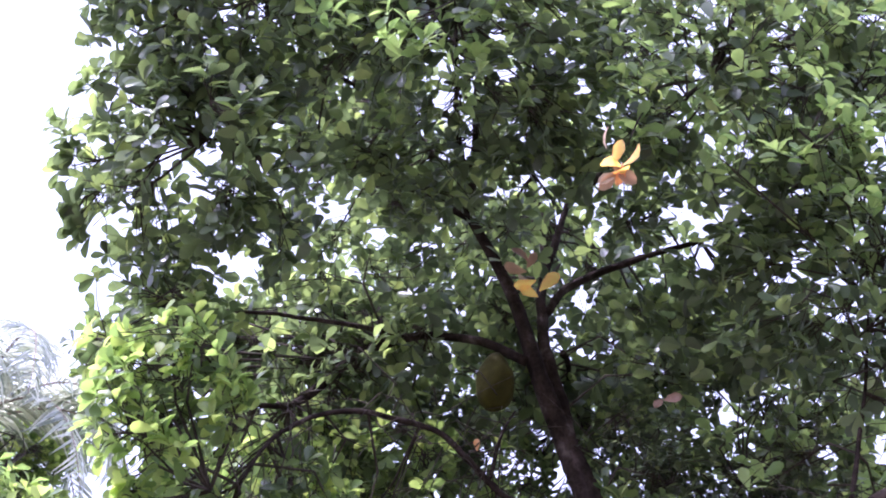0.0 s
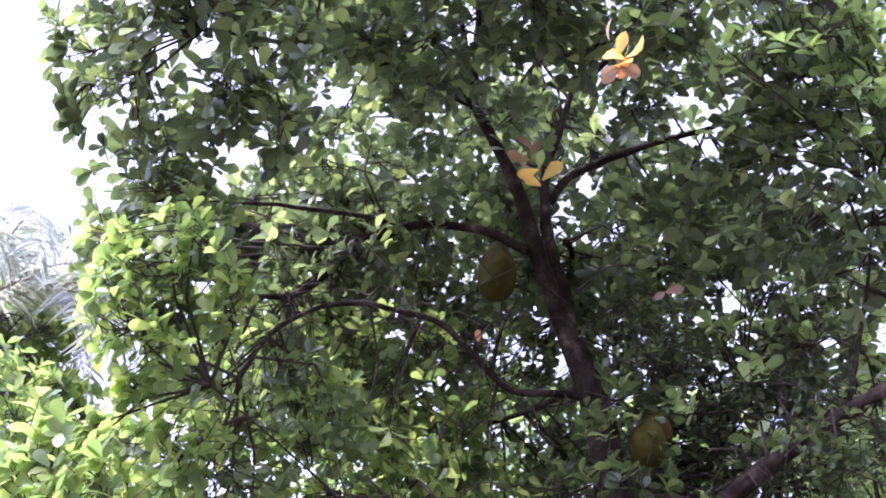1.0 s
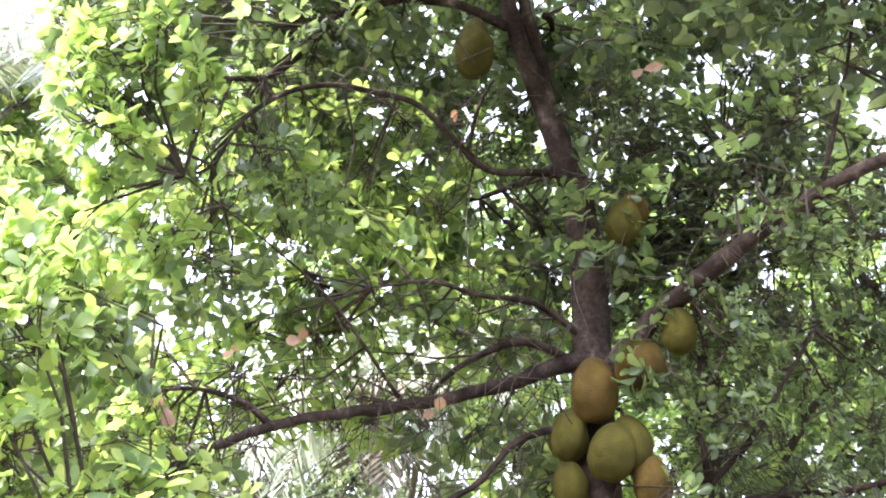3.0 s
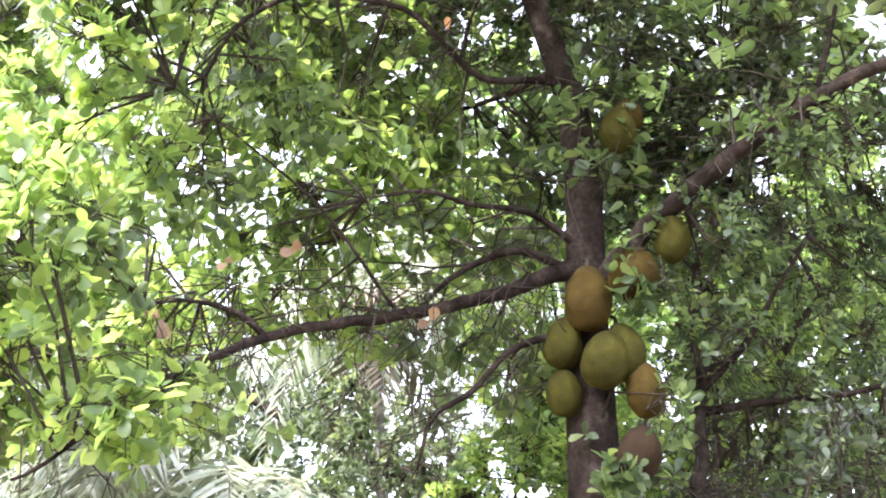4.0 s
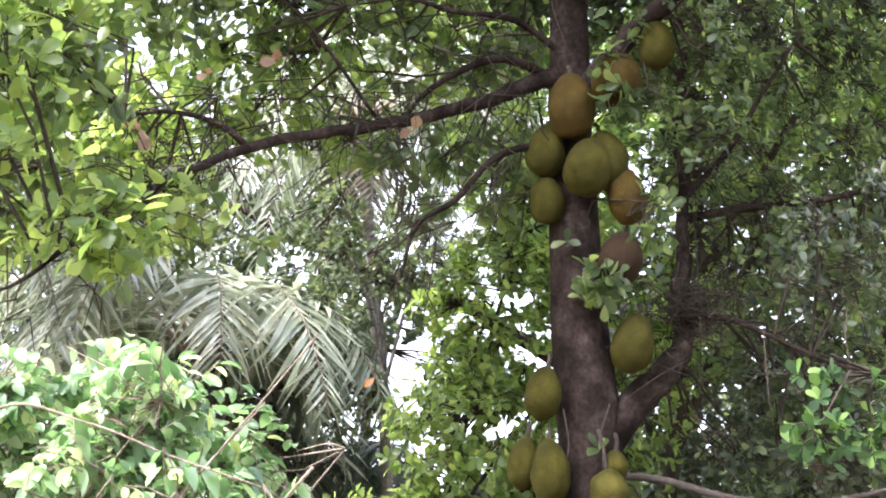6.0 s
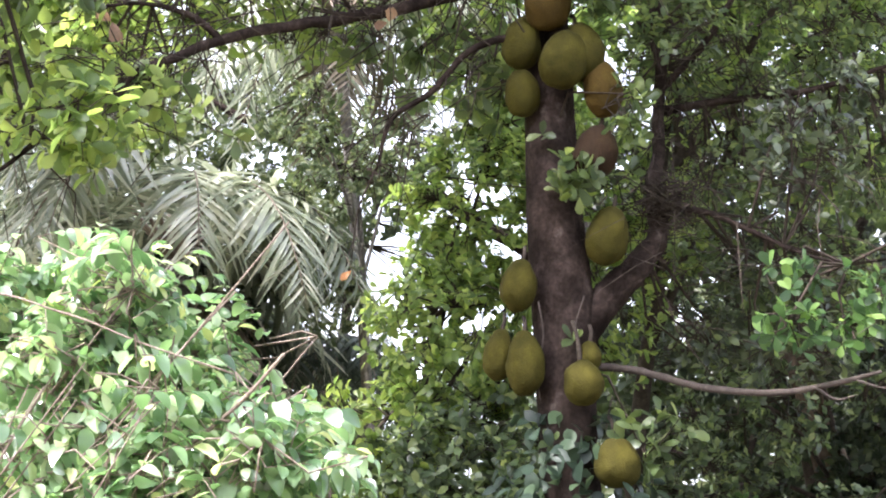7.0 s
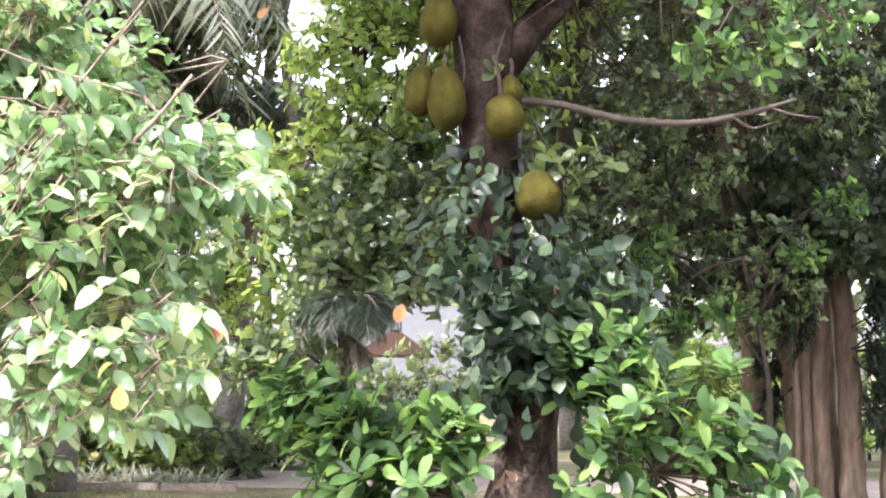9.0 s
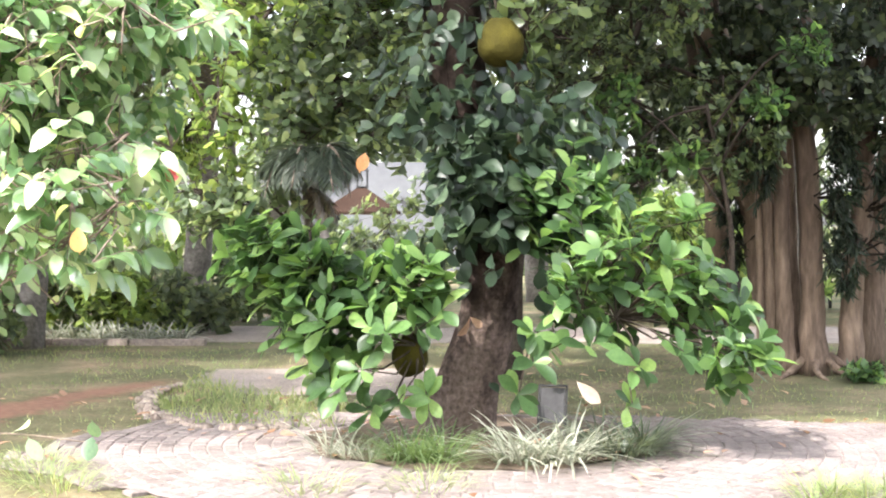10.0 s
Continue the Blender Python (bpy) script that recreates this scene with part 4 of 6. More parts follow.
for k in range(4):
    zz = np.linspace(1.15 + 0.1 * k, 3.0 - 0.15 * k, 14)
    ang = -2.6 + 0.7 * k + 0.25 * np.sin(zz * 2.0 + k)
    pts = [(np.interp(z, tp[:, 2], tp[:, 0]) + (trunk_radius(z) + 0.012) * math.cos(a), np.interp(z, tp[:, 2], tp[:, 1]) + (trunk_radius(z) + 0.012) * math.sin(a), z) for z, a in zip(zz, ang)]
    limb("stem", pts, [0.01, 0.008, 0.005], M_BARK, vine, 6, 0.1, 2)

# ---- the fruit ----
def fruit_mat(name, a, b, c):
    m, t, n, l, p = base_mat(name)
    vo = n.new("ShaderNodeTexVoronoi")
    vo.inputs["Scale"].default_value = 75.0
    co = n.new("ShaderNodeTexCoord")
    l.new(co.outputs["Object"], vo.inputs["Vector"])
    col = ramp(t, noise_tex(t, 5.0), [(0.3, a), (0.55, b), (0.8, c)])
    col = mixed(t, col, ramp(t, vo.outputs["Distance"], [(0.0, (1.15, 1.12, 1.0)), (0.6, (0.8, 0.78, 0.72))]), 0.8, "MULTIPLY")
    l.new(col, p.inputs["Base Color"])
    p.inputs["Roughness"].default_value = 0.85
    p.inputs["Specular IOR Level"].default_value = 0.12
    inv = n.new("ShaderNodeMath")
    inv.operation = "SUBTRACT"
    inv.inputs[0].default_value = 1.0
    l.new(vo.outputs["Distance"], inv.inputs[1])
    bumped(t, p, inv.outputs[0], 0.008, 0.45)
    return m


M_FRUIT_GREEN = fruit_mat("green_rind", (0.026, 0.024, 0.004), (0.05, 0.0445, 0.0075), (0.09, 0.08, 0.014))
M_FRUIT_GOLD = fruit_mat("golden_rind", (0.042, 0.028, 0.007), (0.066, 0.043, 0.01), (0.095, 0.068, 0.014))
M_FRUIT_BROWN = fruit_mat("brown_rind", (0.024, 0.015, 0.01), (0.042, 0.026, 0.016), (0.065, 0.045, 0.02))


def jackfruit(x, y, z, w, h, kind, seed, stalk=0.12, lean=(0.0, 0.0)):
    mat, word = {"g": (M_FRUIT_GREEN, "green"), "o": (M_FRUIT_GOLD, "golden"), "b": (M_FRUIT_BROWN, "brown")}[kind]
    size = "large " if h > 0.4 else "small " if h < 0.25 else ""
    shape = "round" if h < 1.15 * w else "oblong"
    ob = thing("jackfruit", size + shape + " " + word + " jackfruit with a spiny rind hanging on the tree", "fruit", (x, y, z), "jackfruits on the tree")
    rng = np.random.default_rng(seed)
    bm = bmesh.new()
    bmesh.ops.create_icosphere(bm, subdivisions=4, radius=1.0)
    off = rng.uniform(-50, 50, 3)
    for v in bm.verts:
        c = v.co.copy()
        lump = 1 + 0.09 * noise.noise(c * 1.6 + Vector(off)) + 0.03 * noise.noise(c * 4 + Vector(off))
        spine = noise.noise(c * 13.0 + Vector(off)) * 0.02
        taper = 1 - 0.14 * c.z
        v.co = Vector((c.x * w / 2 * taper, c.y * w / 2 * taper, c.z * h / 2)) * (lump + spine)
    part("rind", bm, mat, ob)
    sv, sf = tube(smooth_path([(0, 0.02, h / 2 - 0.03), (0.01, 0.03, h / 2 + stalk * 0.5), (0.0, 0.12, h / 2 + stalk)], 4), [0.02, 0.014, 0.016], 7, 0.05, seed)
    put("stalk", mesh_from("stalk", [tuple(q) for q in sv], sf), M_TWIG, ob, "woody brown stalk")
    ob.rotation_euler = (radians(lean[0]), radians(lean[1]), rng.uniform(0, 6.28) * 0)
    return ob


jackfruit(0.25, 9.2, 2.73, 0.31, 0.34, "g", 1, 0.16, (0, -8))
jackfruit(-0.36, 9.15, 0.63, 0.24, 0.3, "g", 2)
jackfruit(0.37, 9.24, 1.92, 0.18, 0.28, "g", 3)
jackfruit(-0.44, 9.3, 3.97, 0.26, 0.38, "g", 4, 0.12, (0, 6))
jackfruit(-0.57, 9.4, 3.49, 0.22, 0.38, "g", 5, 0.12, (0, 5))
jackfruit(-0.38, 9.28, 3.41, 0.27, 0.46, "g", 6, 0.12, (0, -4))
jackfruit(0.02, 9.15, 3.26, 0.28, 0.31, "g", 7, 0.3, (0, -10))
jackfruit(0.06, 9.24, 3.46, 0.17, 0.2, "g", 8, 0.14)
jackfruit(0.18, 9.29, 4.34, 0.3, 0.43, "g", 9, 0.12, (0, 9))
jackfruit(-0.28, 9.14, 6.11, 0.35, 0.52, "o", 10, 0.12, (0, -4))
jackfruit(-0.46, 9.26, 5.8, 0.28, 0.42, "g", 11, 0.12, (0, 7))
jackfruit(-0.45, 9.32, 5.43, 0.26, 0.38, "g", 12, 0.12, (0, -6))
jackfruit(-0.15, 9.1, 5.6, 0.345, 0.45, "g", 13, 0.12, (0, 12))
jackfruit(-0.02, 9.2, 5.7, 0.33, 0.46, "g", 14, 0.12, (0, -14))
jackfruit(0.13, 9.2, 5.42, 0.28, 0.44, "o", 15, 0.12, (0, -12))
jackfruit(0.09, 9.24, 4.95, 0.32, 0.4, "b", 16, 0.12, (0, 8))
jackfruit(0.05, 9.1, 6.3, 0.38, 0.42, "o", 17)
jackfruit(0.34, 9.02, 6.55, 0.26, 0.4, "g", 18)
jackfruit(-0.05, 9.16, 7.6, 0.29, 0.42, "g", 19)
jackfruit(0.02, 9.24, 7.78, 0.26, 0.3, "o", 21)
jackfruit(-1.32, 9.05, 9.31, 0.34, 0.62, "g", 20)


# ---- other trees and shrubs ----
def shrub_tree(name, label, root, top, volumes, seed, mat, bark, leaf, count=6, outline=FAR_LEAF, radius=0.1, category="tree", limbs=6, per_group=13, up=0.5, twig=None, hub=None):
    """A trunk with a few limbs into the leafy volumes."""
    ob = thing(name, label, category)
    root, top = np.array(root, float), np.array(top, float)
    rng = np.random.default_rng(seed)
    mid = 0.5 * (root + top) + rng.normal(0, 0.15, 3) * np.array([1, 1, 0])
    limb("trunk", [tuple(root - (0, 0, 0.2)), tuple(mid), tuple(top)], [radius, radius * 0.8, radius * 0.55], bark, ob, 10)
    skel = [tuple(x) for x in smooth_path([tuple(mid), tuple(top)], 6)]
    for cx, cy, cz, rx, ry, rz, n in volumes[:limbs]:
        s = mid + (top - mid) * rng.uniform(0.2, 1.0)
        e = np.array([cx, cy, cz + 0.3 * rz])
        m = 0.5 * (s + e) + np.array([0, 0, 0.12 * np.linalg.norm(e - s)])
        pts = [tuple(s), tuple(m), tuple(e)]
        limb("limb", pts, [radius * 0.5, radius * 0.35, radius * 0.12], bark, ob, 7)
        skel += [tuple(x) for x in smooth_path(pts, 5)[3:]]
    foliage(ob, skel, volumes, seed + 1, mat, twig or M_TWIG, tuple(hub if hub is not None else top), count, leaf, per_group, outline, up, branch_r=max(0.012, radius * 0.15))
    return ob


young = shrub_tree("garden_tree", "bushy young tree with bright lime green leaves", (-1.2, 12.2, 0), (-1.3, 12.0, 4.6),
                   [(-0.95, 11.9, 5.3, 0.85, 0.7, 1.0, 360), (-1.1, 11.8, 4.1, 0.95, 0.7, 0.9, 380), (-1.75, 11.7, 3.1, 0.95, 0.6, 0.7, 220), (-2.1, 11.5, 2.3, 0.8, 0.5, 0.6, 130), (-0.5, 12.2, 6.4, 0.8, 0.6, 0.9, 200), (0.2, 12.4, 4.8, 0.8, 0.6, 1.2, 200), (-0.9, 12.3, 7.2, 0.8, 0.6, 0.9, 140), (-1.3, 12.5, 8.5, 0.8, 0.5, 0.7, 120)],
                   41, M_LEAF_LIME, M_TWIG, 0.125, 6, MID_LEAF, radius=0.045)
# lower leaves in a darker colour that stands in for the shade there
foliage(young, [(-1.5, 12.1, 1.5), (-1.45, 12.1, 2.5), (-1.4, 12.0, 3.4)], [(-1.1, 11.3, 2.7, 0.8, 0.5, 0.75, 300), (-1.3, 11.2, 1.9, 0.9, 0.5, 0.55, 130), (-0.35, 11.8, 3.2, 0.6, 0.5, 0.8, 190), (-2.1, 11.0, 1.6, 0.5, 0.4, 0.3, 50)], 43, M_LEAF_SHADED, M_TWIG,
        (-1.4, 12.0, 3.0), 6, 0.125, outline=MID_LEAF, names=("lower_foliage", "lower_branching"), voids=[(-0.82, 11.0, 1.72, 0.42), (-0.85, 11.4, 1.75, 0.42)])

# the near flowering bush in full sun
bush = thing("hibiscus_bush", "sunlit hibiscus bush with many arching woody stems", "bush", (0, 0, 0))
brng = np.random.default_rng(5)
bskel = []
for i in range(44):
    a = np.array([-3.1 + brng.normal(0, 0.2), 4.6 + brng.normal(0, 0.15), -0.06])
    e = np.array([-2.0 + brng.uniform(-0.6, 1.15), 4.6 + brng.normal(0, 0.4), brng.uniform(1.1, 2.9)])
    e[2] = max(e[2], 1.5 + 0.5 * (e[0] + 1.6))
    m = a * 0.5 + e * 0.5 + np.array([-0.05, 0, 0.12])
    pts = [tuple(a), tuple(m), tuple(e)]
    limb("stem", pts, [0.008, 0.0055, 0.003], M_STEM, bush, 6, 0.05)
    bskel += [tuple(x) for x in smooth_path(pts, 5)[4:]]
ROUND = ((0.0, 0.012), (0.1, 0.02), (0.16, 0.12), (0.3, 0.24), (0.5, 0.3), (0.7, 0.27), (0.86, 0.17), (0.96, 0.07), (1.0, 0.0))


def sprays(parent, skeleton, volumes, seed, mat, twig_mat, leaf, pairs=4, length=0.24, lean=(0.35, -0.1, 0.15), outline=ROUND, droop=0.5):
    """Arching leafy twigs: each springs from the nearest stem and carries drooping leaves on both sides."""
    rng = np.random.default_rng(seed)
    skel = np.array(skeleton)
    p = np.vstack([in_volume(rng, v[:3], v[3:6], v[6], 0.3) for v in volumes])
    near = skel[np.argmin(((p[:, None] - skel[None]) ** 2).sum(2), 1)]
    d = unit(unit(p - near) * 0.6 + np.array(lean) + rng.normal(0, 0.35, p.shape))
    start = p - d * length
    v, f = join(*[(a, b.tolist()) for a, b in (thin_tubes(start, start + d * length * 0.5 + np.array([0, 0, 0.015]), p, 0.0028, 0.0014),
                                               thin_tubes(near, 0.5 * (near + start) + rng.normal(0, 0.03, p.shape), start, 0.0045, 0.0028))])
    put("fine_branching", mesh_from("fine_branching", v, f), twig_mat, parent, kind="stuff")
    side = unit(np.cross(d, np.array([0.05, 0.1, 1.0])))
    base, axis = [], []
    for k in range(2 * pairs + 1):
        t = (k + 0.6) / (2 * pairs + 0.6)
        sg = 0.0 if k == 2 * pairs else (1.0 if k % 2 else -1.0)
        base.append(start + d * length * min(t, 1.0) + np.array([0, 0, 0.015 * math.sin(math.pi * min(t, 1.0))]))
        axis.append(unit(side * sg + d * (0.55 if sg else 1.2) - np.array([0, 0, droop]) * rng.uniform(0.4, 1.5, (len(p), 1)) + rng.normal(0, 0.22, p.shape)))
    base, axis = np.vstack(base), np.vstack(axis)
    nn = np.array([0, -0.25, 1.0]) + rng.normal(0, 0.35, axis.shape)
    nn = unit(nn - axis * (axis * nn).sum(1, keepdims=True))
    v, f = blades(base, axis, nn, leaf * np.tile(rng.uniform(0.7, 1.25, len(p)), 2 * pairs + 1) * rng.uniform(0.7, 1.15, len(base)), outline, 0.34, 0.45, rng)
    put("foliage", mesh_from("foliage", v.tolist(), f), mat, parent, kind="stuff")


# fine stems on the near side of the bush
for i in range(30):
    a = np.array([-2.5 + brng.normal(0, 0.15), 4.35 + brng.normal(0, 0.06), brng.uniform(0.5, 1.2)])
    e = np.array([-1.45 + brng.uniform(-0.35, 0.45), 4.2 + brng.normal(0, 0.07), brng.uniform(1.45, 2.4)])
    m = 0.5 * (a + e) + np.array([0.0, 0.0, brng.uniform(-0.05, 0.12)])
    pts = [tuple(a), tuple(m), tuple(e)]
    limb("stem", pts, [0.0052, 0.004, 0.0022], M_STEM, bush, 6, 0.05)
    bskel += [tuple(x) for x in smooth_path(pts, 5)[5:]]
sprays(bush, bskel, [(-1.8, 4.7, 2.7, 0.55, 0.45, 0.32, 250), (-1.35, 4.55, 2.15, 0.5, 0.4, 0.4, 250), (-1.75, 4.6, 2.1, 0.5, 0.4, 0.4, 140), (-1.2, 4.35, 1.62, 0.34, 0.35, 0.36, 70), (-1.7, 4.6, 1.65, 0.5, 0.4, 0.4, 76), (-0.95, 4.45, 2.2, 0.25, 0.3, 0.22, 44), (-1.75, 4.3, 1.25, 0.35, 0.3, 0.2, 28)],
       51, M_LEAF_BUSH, M_STEM, 0.078)


limb("stem", [(-2.6, 4.5, 2.3), (-2.1, 4.25, 2.64), (-1.74, 4.2, 2.59), (-1.45, 4.2, 2.49), (-1.15, 4.2, 2.4)], [0.005, 0.0042, 0.0035, 0.003], M_STEM, bush, 6, 0.05)
limb("stem", [(-1.5, 4.4, 2.05), (-1.15, 4.2, 2.28), (-0.98, 4.15, 2.46)], [0.007, 0.0062, 0.0058], M_STEM, bush, 6, 0.05)


def flower(ob, x, y, z, size, mat, seed, petals=5):
    rng = np.random.default_rng(seed)
    a = np.arange(petals) * 2 * math.pi / petals + rng.uniform(0, 1)
    ax = unit(np.stack([np.cos(a), np.full(petals, -0.7), np.sin(a)], 1))
    v, f = blades(np.tile(np.array([[x, y, z]]), (petals, 1)), ax, unit(np.tile(np.array([[0, -1.0, 0.2]]), (petals, 1))), np.full(petals, size), ((0.0, 0.06), (0.4, 0.26), (0.75, 0.38), (0.95, 0.22), (1.0, 0.0)), 0.15, -0.2, rng)
    put("flower", mesh_from("flower", v.tolist(), f), mat, ob, "red hibiscus flower" if petals == 5 else "")


flower(bush, -0.93, 4.36, 1.66, 0.032, M_RED, 1)
flower(bush, -1.32, 4.4, 1.47, 0.034, M_RED, 2)
limb("stem", [(-1.7, 4.3, 0.75), (-1.45, 4.15, 0.86), (-1.1, 4.1, 0.84)], [0.004, 0.003, 0.002], M_STEM, bush, 6, 0.05)
leaf_parts(bush, [(-1.32, 4.1, 0.85), (-1.12, 4.1, 0.84), (-1.45, 4.12, 0.86)], [(-0.05, -0.2, -1), (0.1, -0.2, -1), (-0.3, -0.2, -1)], 2, 0.09, M_LEAF_BUSH, 6, ROUND, "leaf", (0.1, 0.7))
leaf_parts(bush, [(-1.15, 4.02, 1.42)], [(0.1, -1, 0.1)], 1, 0.12, M_YELLOW, 5, OVATE, "yellow_leaf", (1.2, 1.4))


def palm_frond(ob, base, out, length, droop, seed, mat, pairs=62, leaflet=0.55, name="frond"):
    """An arching rachis with two rows of leaflets."""
    rng = np.random.default_rng(seed)
    out = np.array(out, float)
    n = 14
    s = np.linspace(0, 1, n)
    h = unit(np.array([out[0], out[1], 0.0]))
    pts = np.array(base) + np.outer(s * length * 0.9, h) * (1 - 0.15 * s[:, None]) + np.outer(length * (out[2] * s - droop * s ** 2.2), (0, 0, 1))
    rv, rf = tube(pts, [0.03, 0.015, 0.005], 5)
    u = np.repeat(np.linspace(0.14, 0.99, pairs), 2)
    sgn = np.tile([1.0, -1.0], pairs)
    p = np.stack([np.interp(u, s, pts[:, k]) for k in range(3)], 1)
    tang = unit(np.stack([np.interp(u, s, np.gradient(pts[:, k])) for k in range(3)], 1))
    side = unit(np.cross(tang, (0, 0, 1)))
    upv = np.cross(side, tang)
    ax = unit(side * sgn[:, None] * 0.9 + tang * (0.5 + 0.5 * u[:, None]) + upv * 0.3 - np.array([0, 0, 0.3]) + rng.normal(0, 0.1, p.shape))
    ln = leaflet * (0.35 + 1.1 * np.sin(np.pi * np.clip(u * 0.85 + 0.12, 0, 1))) * rng.uniform(0.85, 1.1, len(u)) * 0.8
    lv, lf = blades(p, ax, unit(upv + rng.normal(0, 0.15, p.shape)), ln, LANCE, 0.4, 0.4, rng)
    fr = put(name, mesh_from(name, lv.tolist(), lf), mat, ob)
    put("rachis", mesh_from("rachis", [tuple(q) for q in rv], rf), M_STEM if name == "frond" else M_PALM_DRY, fr, "pale woody midrib")
    return fr


def palm(label, root, head, fronds, seed, trunk_r=0.14, dry=5, length=3.0, leaflet=0.6, spread=(0, 360), mat=None):
    ob = thing("palm", label, "palm tree")
    rng = np.random.default_rng(seed)
    mid = 0.5 * (np.array(root) + np.array(head)) + np.array([0.1, 0, 0])
    limb("trunk", [tuple(np.array(root) - (0, 0, 0.2)), tuple(mid), head], [trunk_r * 1.2, trunk_r, trunk_r], M_FARBARK, ob, 10, 0.05)
    for i in range(fronds):
        a = radians(spread[0] + (spread[1] - spread[0]) * (i + rng.uniform(-0.3, 0.3)) / fronds)
        rise_ = rng.uniform(0.5, 1.35)
        palm_frond(ob, head, (math.cos(a), math.sin(a), rise_), length * rng.uniform(0.85, 1.15), rise_ + rng.uniform(0.1, 0.6), seed * 50 + i, mat or M_PALM, 46, leaflet)
    for i in range(dry):
        a = rng.uniform(0, 6.28)
        palm_frond(ob, (head[0], head[1], head[2] - 0.2), (0.5 * math.cos(a), 0.5 * math.sin(a), -0.1), length * 0.6, 0.8, seed * 70 + i, M_PALM_DRY, 26, leaflet * 0.8, "dry_frond")
    return ob


palm("palm with long arching pale green fronds", (-5.4, 16.8, 0), (-5.1, 16.2, 5.9), 15, 3, 0.17, 6, 3.7, 1.05)
palm("tall palm with drooping feathery fronds", (-2.45, 19.0, 0), (-3.3, 16.8, 9.5), 16, 4, 0.075, 3, 3.3, 0.75)
palm("tall palm with long fronds against the sky", (-9.4, 14.4, 0), (-9.0, 13.6, 12.6), 18, 5, 0.15, 3, 3.4, 0.7)
palm("palm with fronds hanging behind the leaves", (-7.2, 12.8, 0), (-6.9, 12.6, 7.4), 10, 6, 0.15, 3, 3.0, 0.65)
palm("small dark palm growing beside the young tree", (-1.05, 10.95, 0), (-1.22, 10.85, 1.98), 17, 7, 0.035, 2, 0.5, 0.24, mat=M_PALM_DARK)

palm("low dark palm with a skirt of dead fronds", (-3.9, 19.7, 0), (-3.75, 19.4, 4.9), 16, 8, 0.18, 26, 2.4, 0.6, mat=M_PALM_DARK)

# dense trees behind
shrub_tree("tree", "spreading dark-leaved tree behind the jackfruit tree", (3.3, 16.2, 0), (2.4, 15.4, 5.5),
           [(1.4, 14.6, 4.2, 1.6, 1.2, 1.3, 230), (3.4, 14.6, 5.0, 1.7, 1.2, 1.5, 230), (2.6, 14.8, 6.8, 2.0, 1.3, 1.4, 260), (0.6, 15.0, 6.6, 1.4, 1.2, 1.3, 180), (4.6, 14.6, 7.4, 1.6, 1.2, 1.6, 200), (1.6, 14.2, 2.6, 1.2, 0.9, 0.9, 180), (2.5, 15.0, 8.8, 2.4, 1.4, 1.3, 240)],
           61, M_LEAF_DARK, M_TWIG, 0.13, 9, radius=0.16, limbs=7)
shrub_tree("tree", "broad green tree standing beyond the lawn", (-11, 24, 0), (-10.5, 24, 7),
           [(-11, 22, 5, 3, 2, 2.4, 300), (-8.2, 23, 7.5, 2.2, 2, 2.0, 240), (-12, 23, 9.5, 3, 2, 2.4, 280), (-6.9, 24, 4, 1.8, 1.4, 2, 170), (-14.5, 22, 7, 2.4, 2, 3, 240), (-9.5, 24, 11, 2.4, 2, 1.6, 170)],
           63, M_LEAF_FAR, M_FARBARK, 0.3, 6, radius=0.3, limbs=6)
thin = shrub_tree("tree", "tall thin-crowned tree with a grey trunk", (-4.0, 24.0, 0), (-4.0, 23.7, 9.6),
           [(-5.6, 22.5, 10.6, 1.7, 1.2, 1.1, 420), (-3.0, 23, 9.9, 1.5, 1.2, 1.2, 380), (-5.6, 23.5, 7.4, 1.3, 0.9, 1.2, 320), (-2.4, 24, 5.6, 0.9, 0.8, 1.0, 170), (-4.2, 23.6, 12.4, 2.2, 1.4, 1.3, 380), (-4.9, 23.6, 4.6, 1.0, 0.8, 1.2, 240), (-2.3, 23.0, 7.6, 0.8, 0.7, 0.9, 170), (-3.9, 22.5, 8.6, 1.2, 0.8, 0.8, 160), (-6.6, 21.0, 9.1, 1.1, 0.6, 0.7, 130), (-4.9, 21.0, 9.0, 1.1, 0.6, 0.8, 150)],
           65, M_LEAF_FAR, M_FARBARK, 0.15, 8, radius=0.13, limbs=2)
limb("limb", [(-6.4, 21.6, 10.2), (-5.44, 21.6, 9.75), (-4.5, 21.8, 9.35), (-3.64, 22.2, 9.1), (-2.4, 22.6, 8.8), (-0.4, 23.4, 7.8)], [0.05, 0.1, 0.125, 0.13, 0.14], M_BARK, thin, 8)
shrub_tree("tree", "slender fine-leaved tree with thin grey-green foliage", (-1.75, 15.6, 0), (-2.6, 15.4, 6.4),
           [(-2.8, 15.2, 6.9, 0.8, 0.6, 0.5, 130), (-3.2, 15.2, 6.1, 0.7, 0.5, 0.6, 120), (-2.75, 15.2, 5.2, 0.4, 0.4, 0.6, 70), (-3.4, 15.3, 7.6, 0.7, 0.5, 0.5, 90), (-2.1, 15.3, 6.9, 0.5, 0.4, 0.4, 50)],
           89, M_LEAF_FAR, M_FARBARK, 0.1, 7, radius=0.05, limbs=6)
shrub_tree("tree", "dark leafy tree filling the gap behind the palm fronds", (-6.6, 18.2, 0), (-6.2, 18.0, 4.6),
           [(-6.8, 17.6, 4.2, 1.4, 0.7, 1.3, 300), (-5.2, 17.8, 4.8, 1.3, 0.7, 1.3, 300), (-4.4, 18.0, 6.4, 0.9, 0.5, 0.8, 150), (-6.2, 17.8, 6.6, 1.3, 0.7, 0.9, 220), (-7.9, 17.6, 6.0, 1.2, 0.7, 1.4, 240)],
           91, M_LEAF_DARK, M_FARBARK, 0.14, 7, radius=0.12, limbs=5)
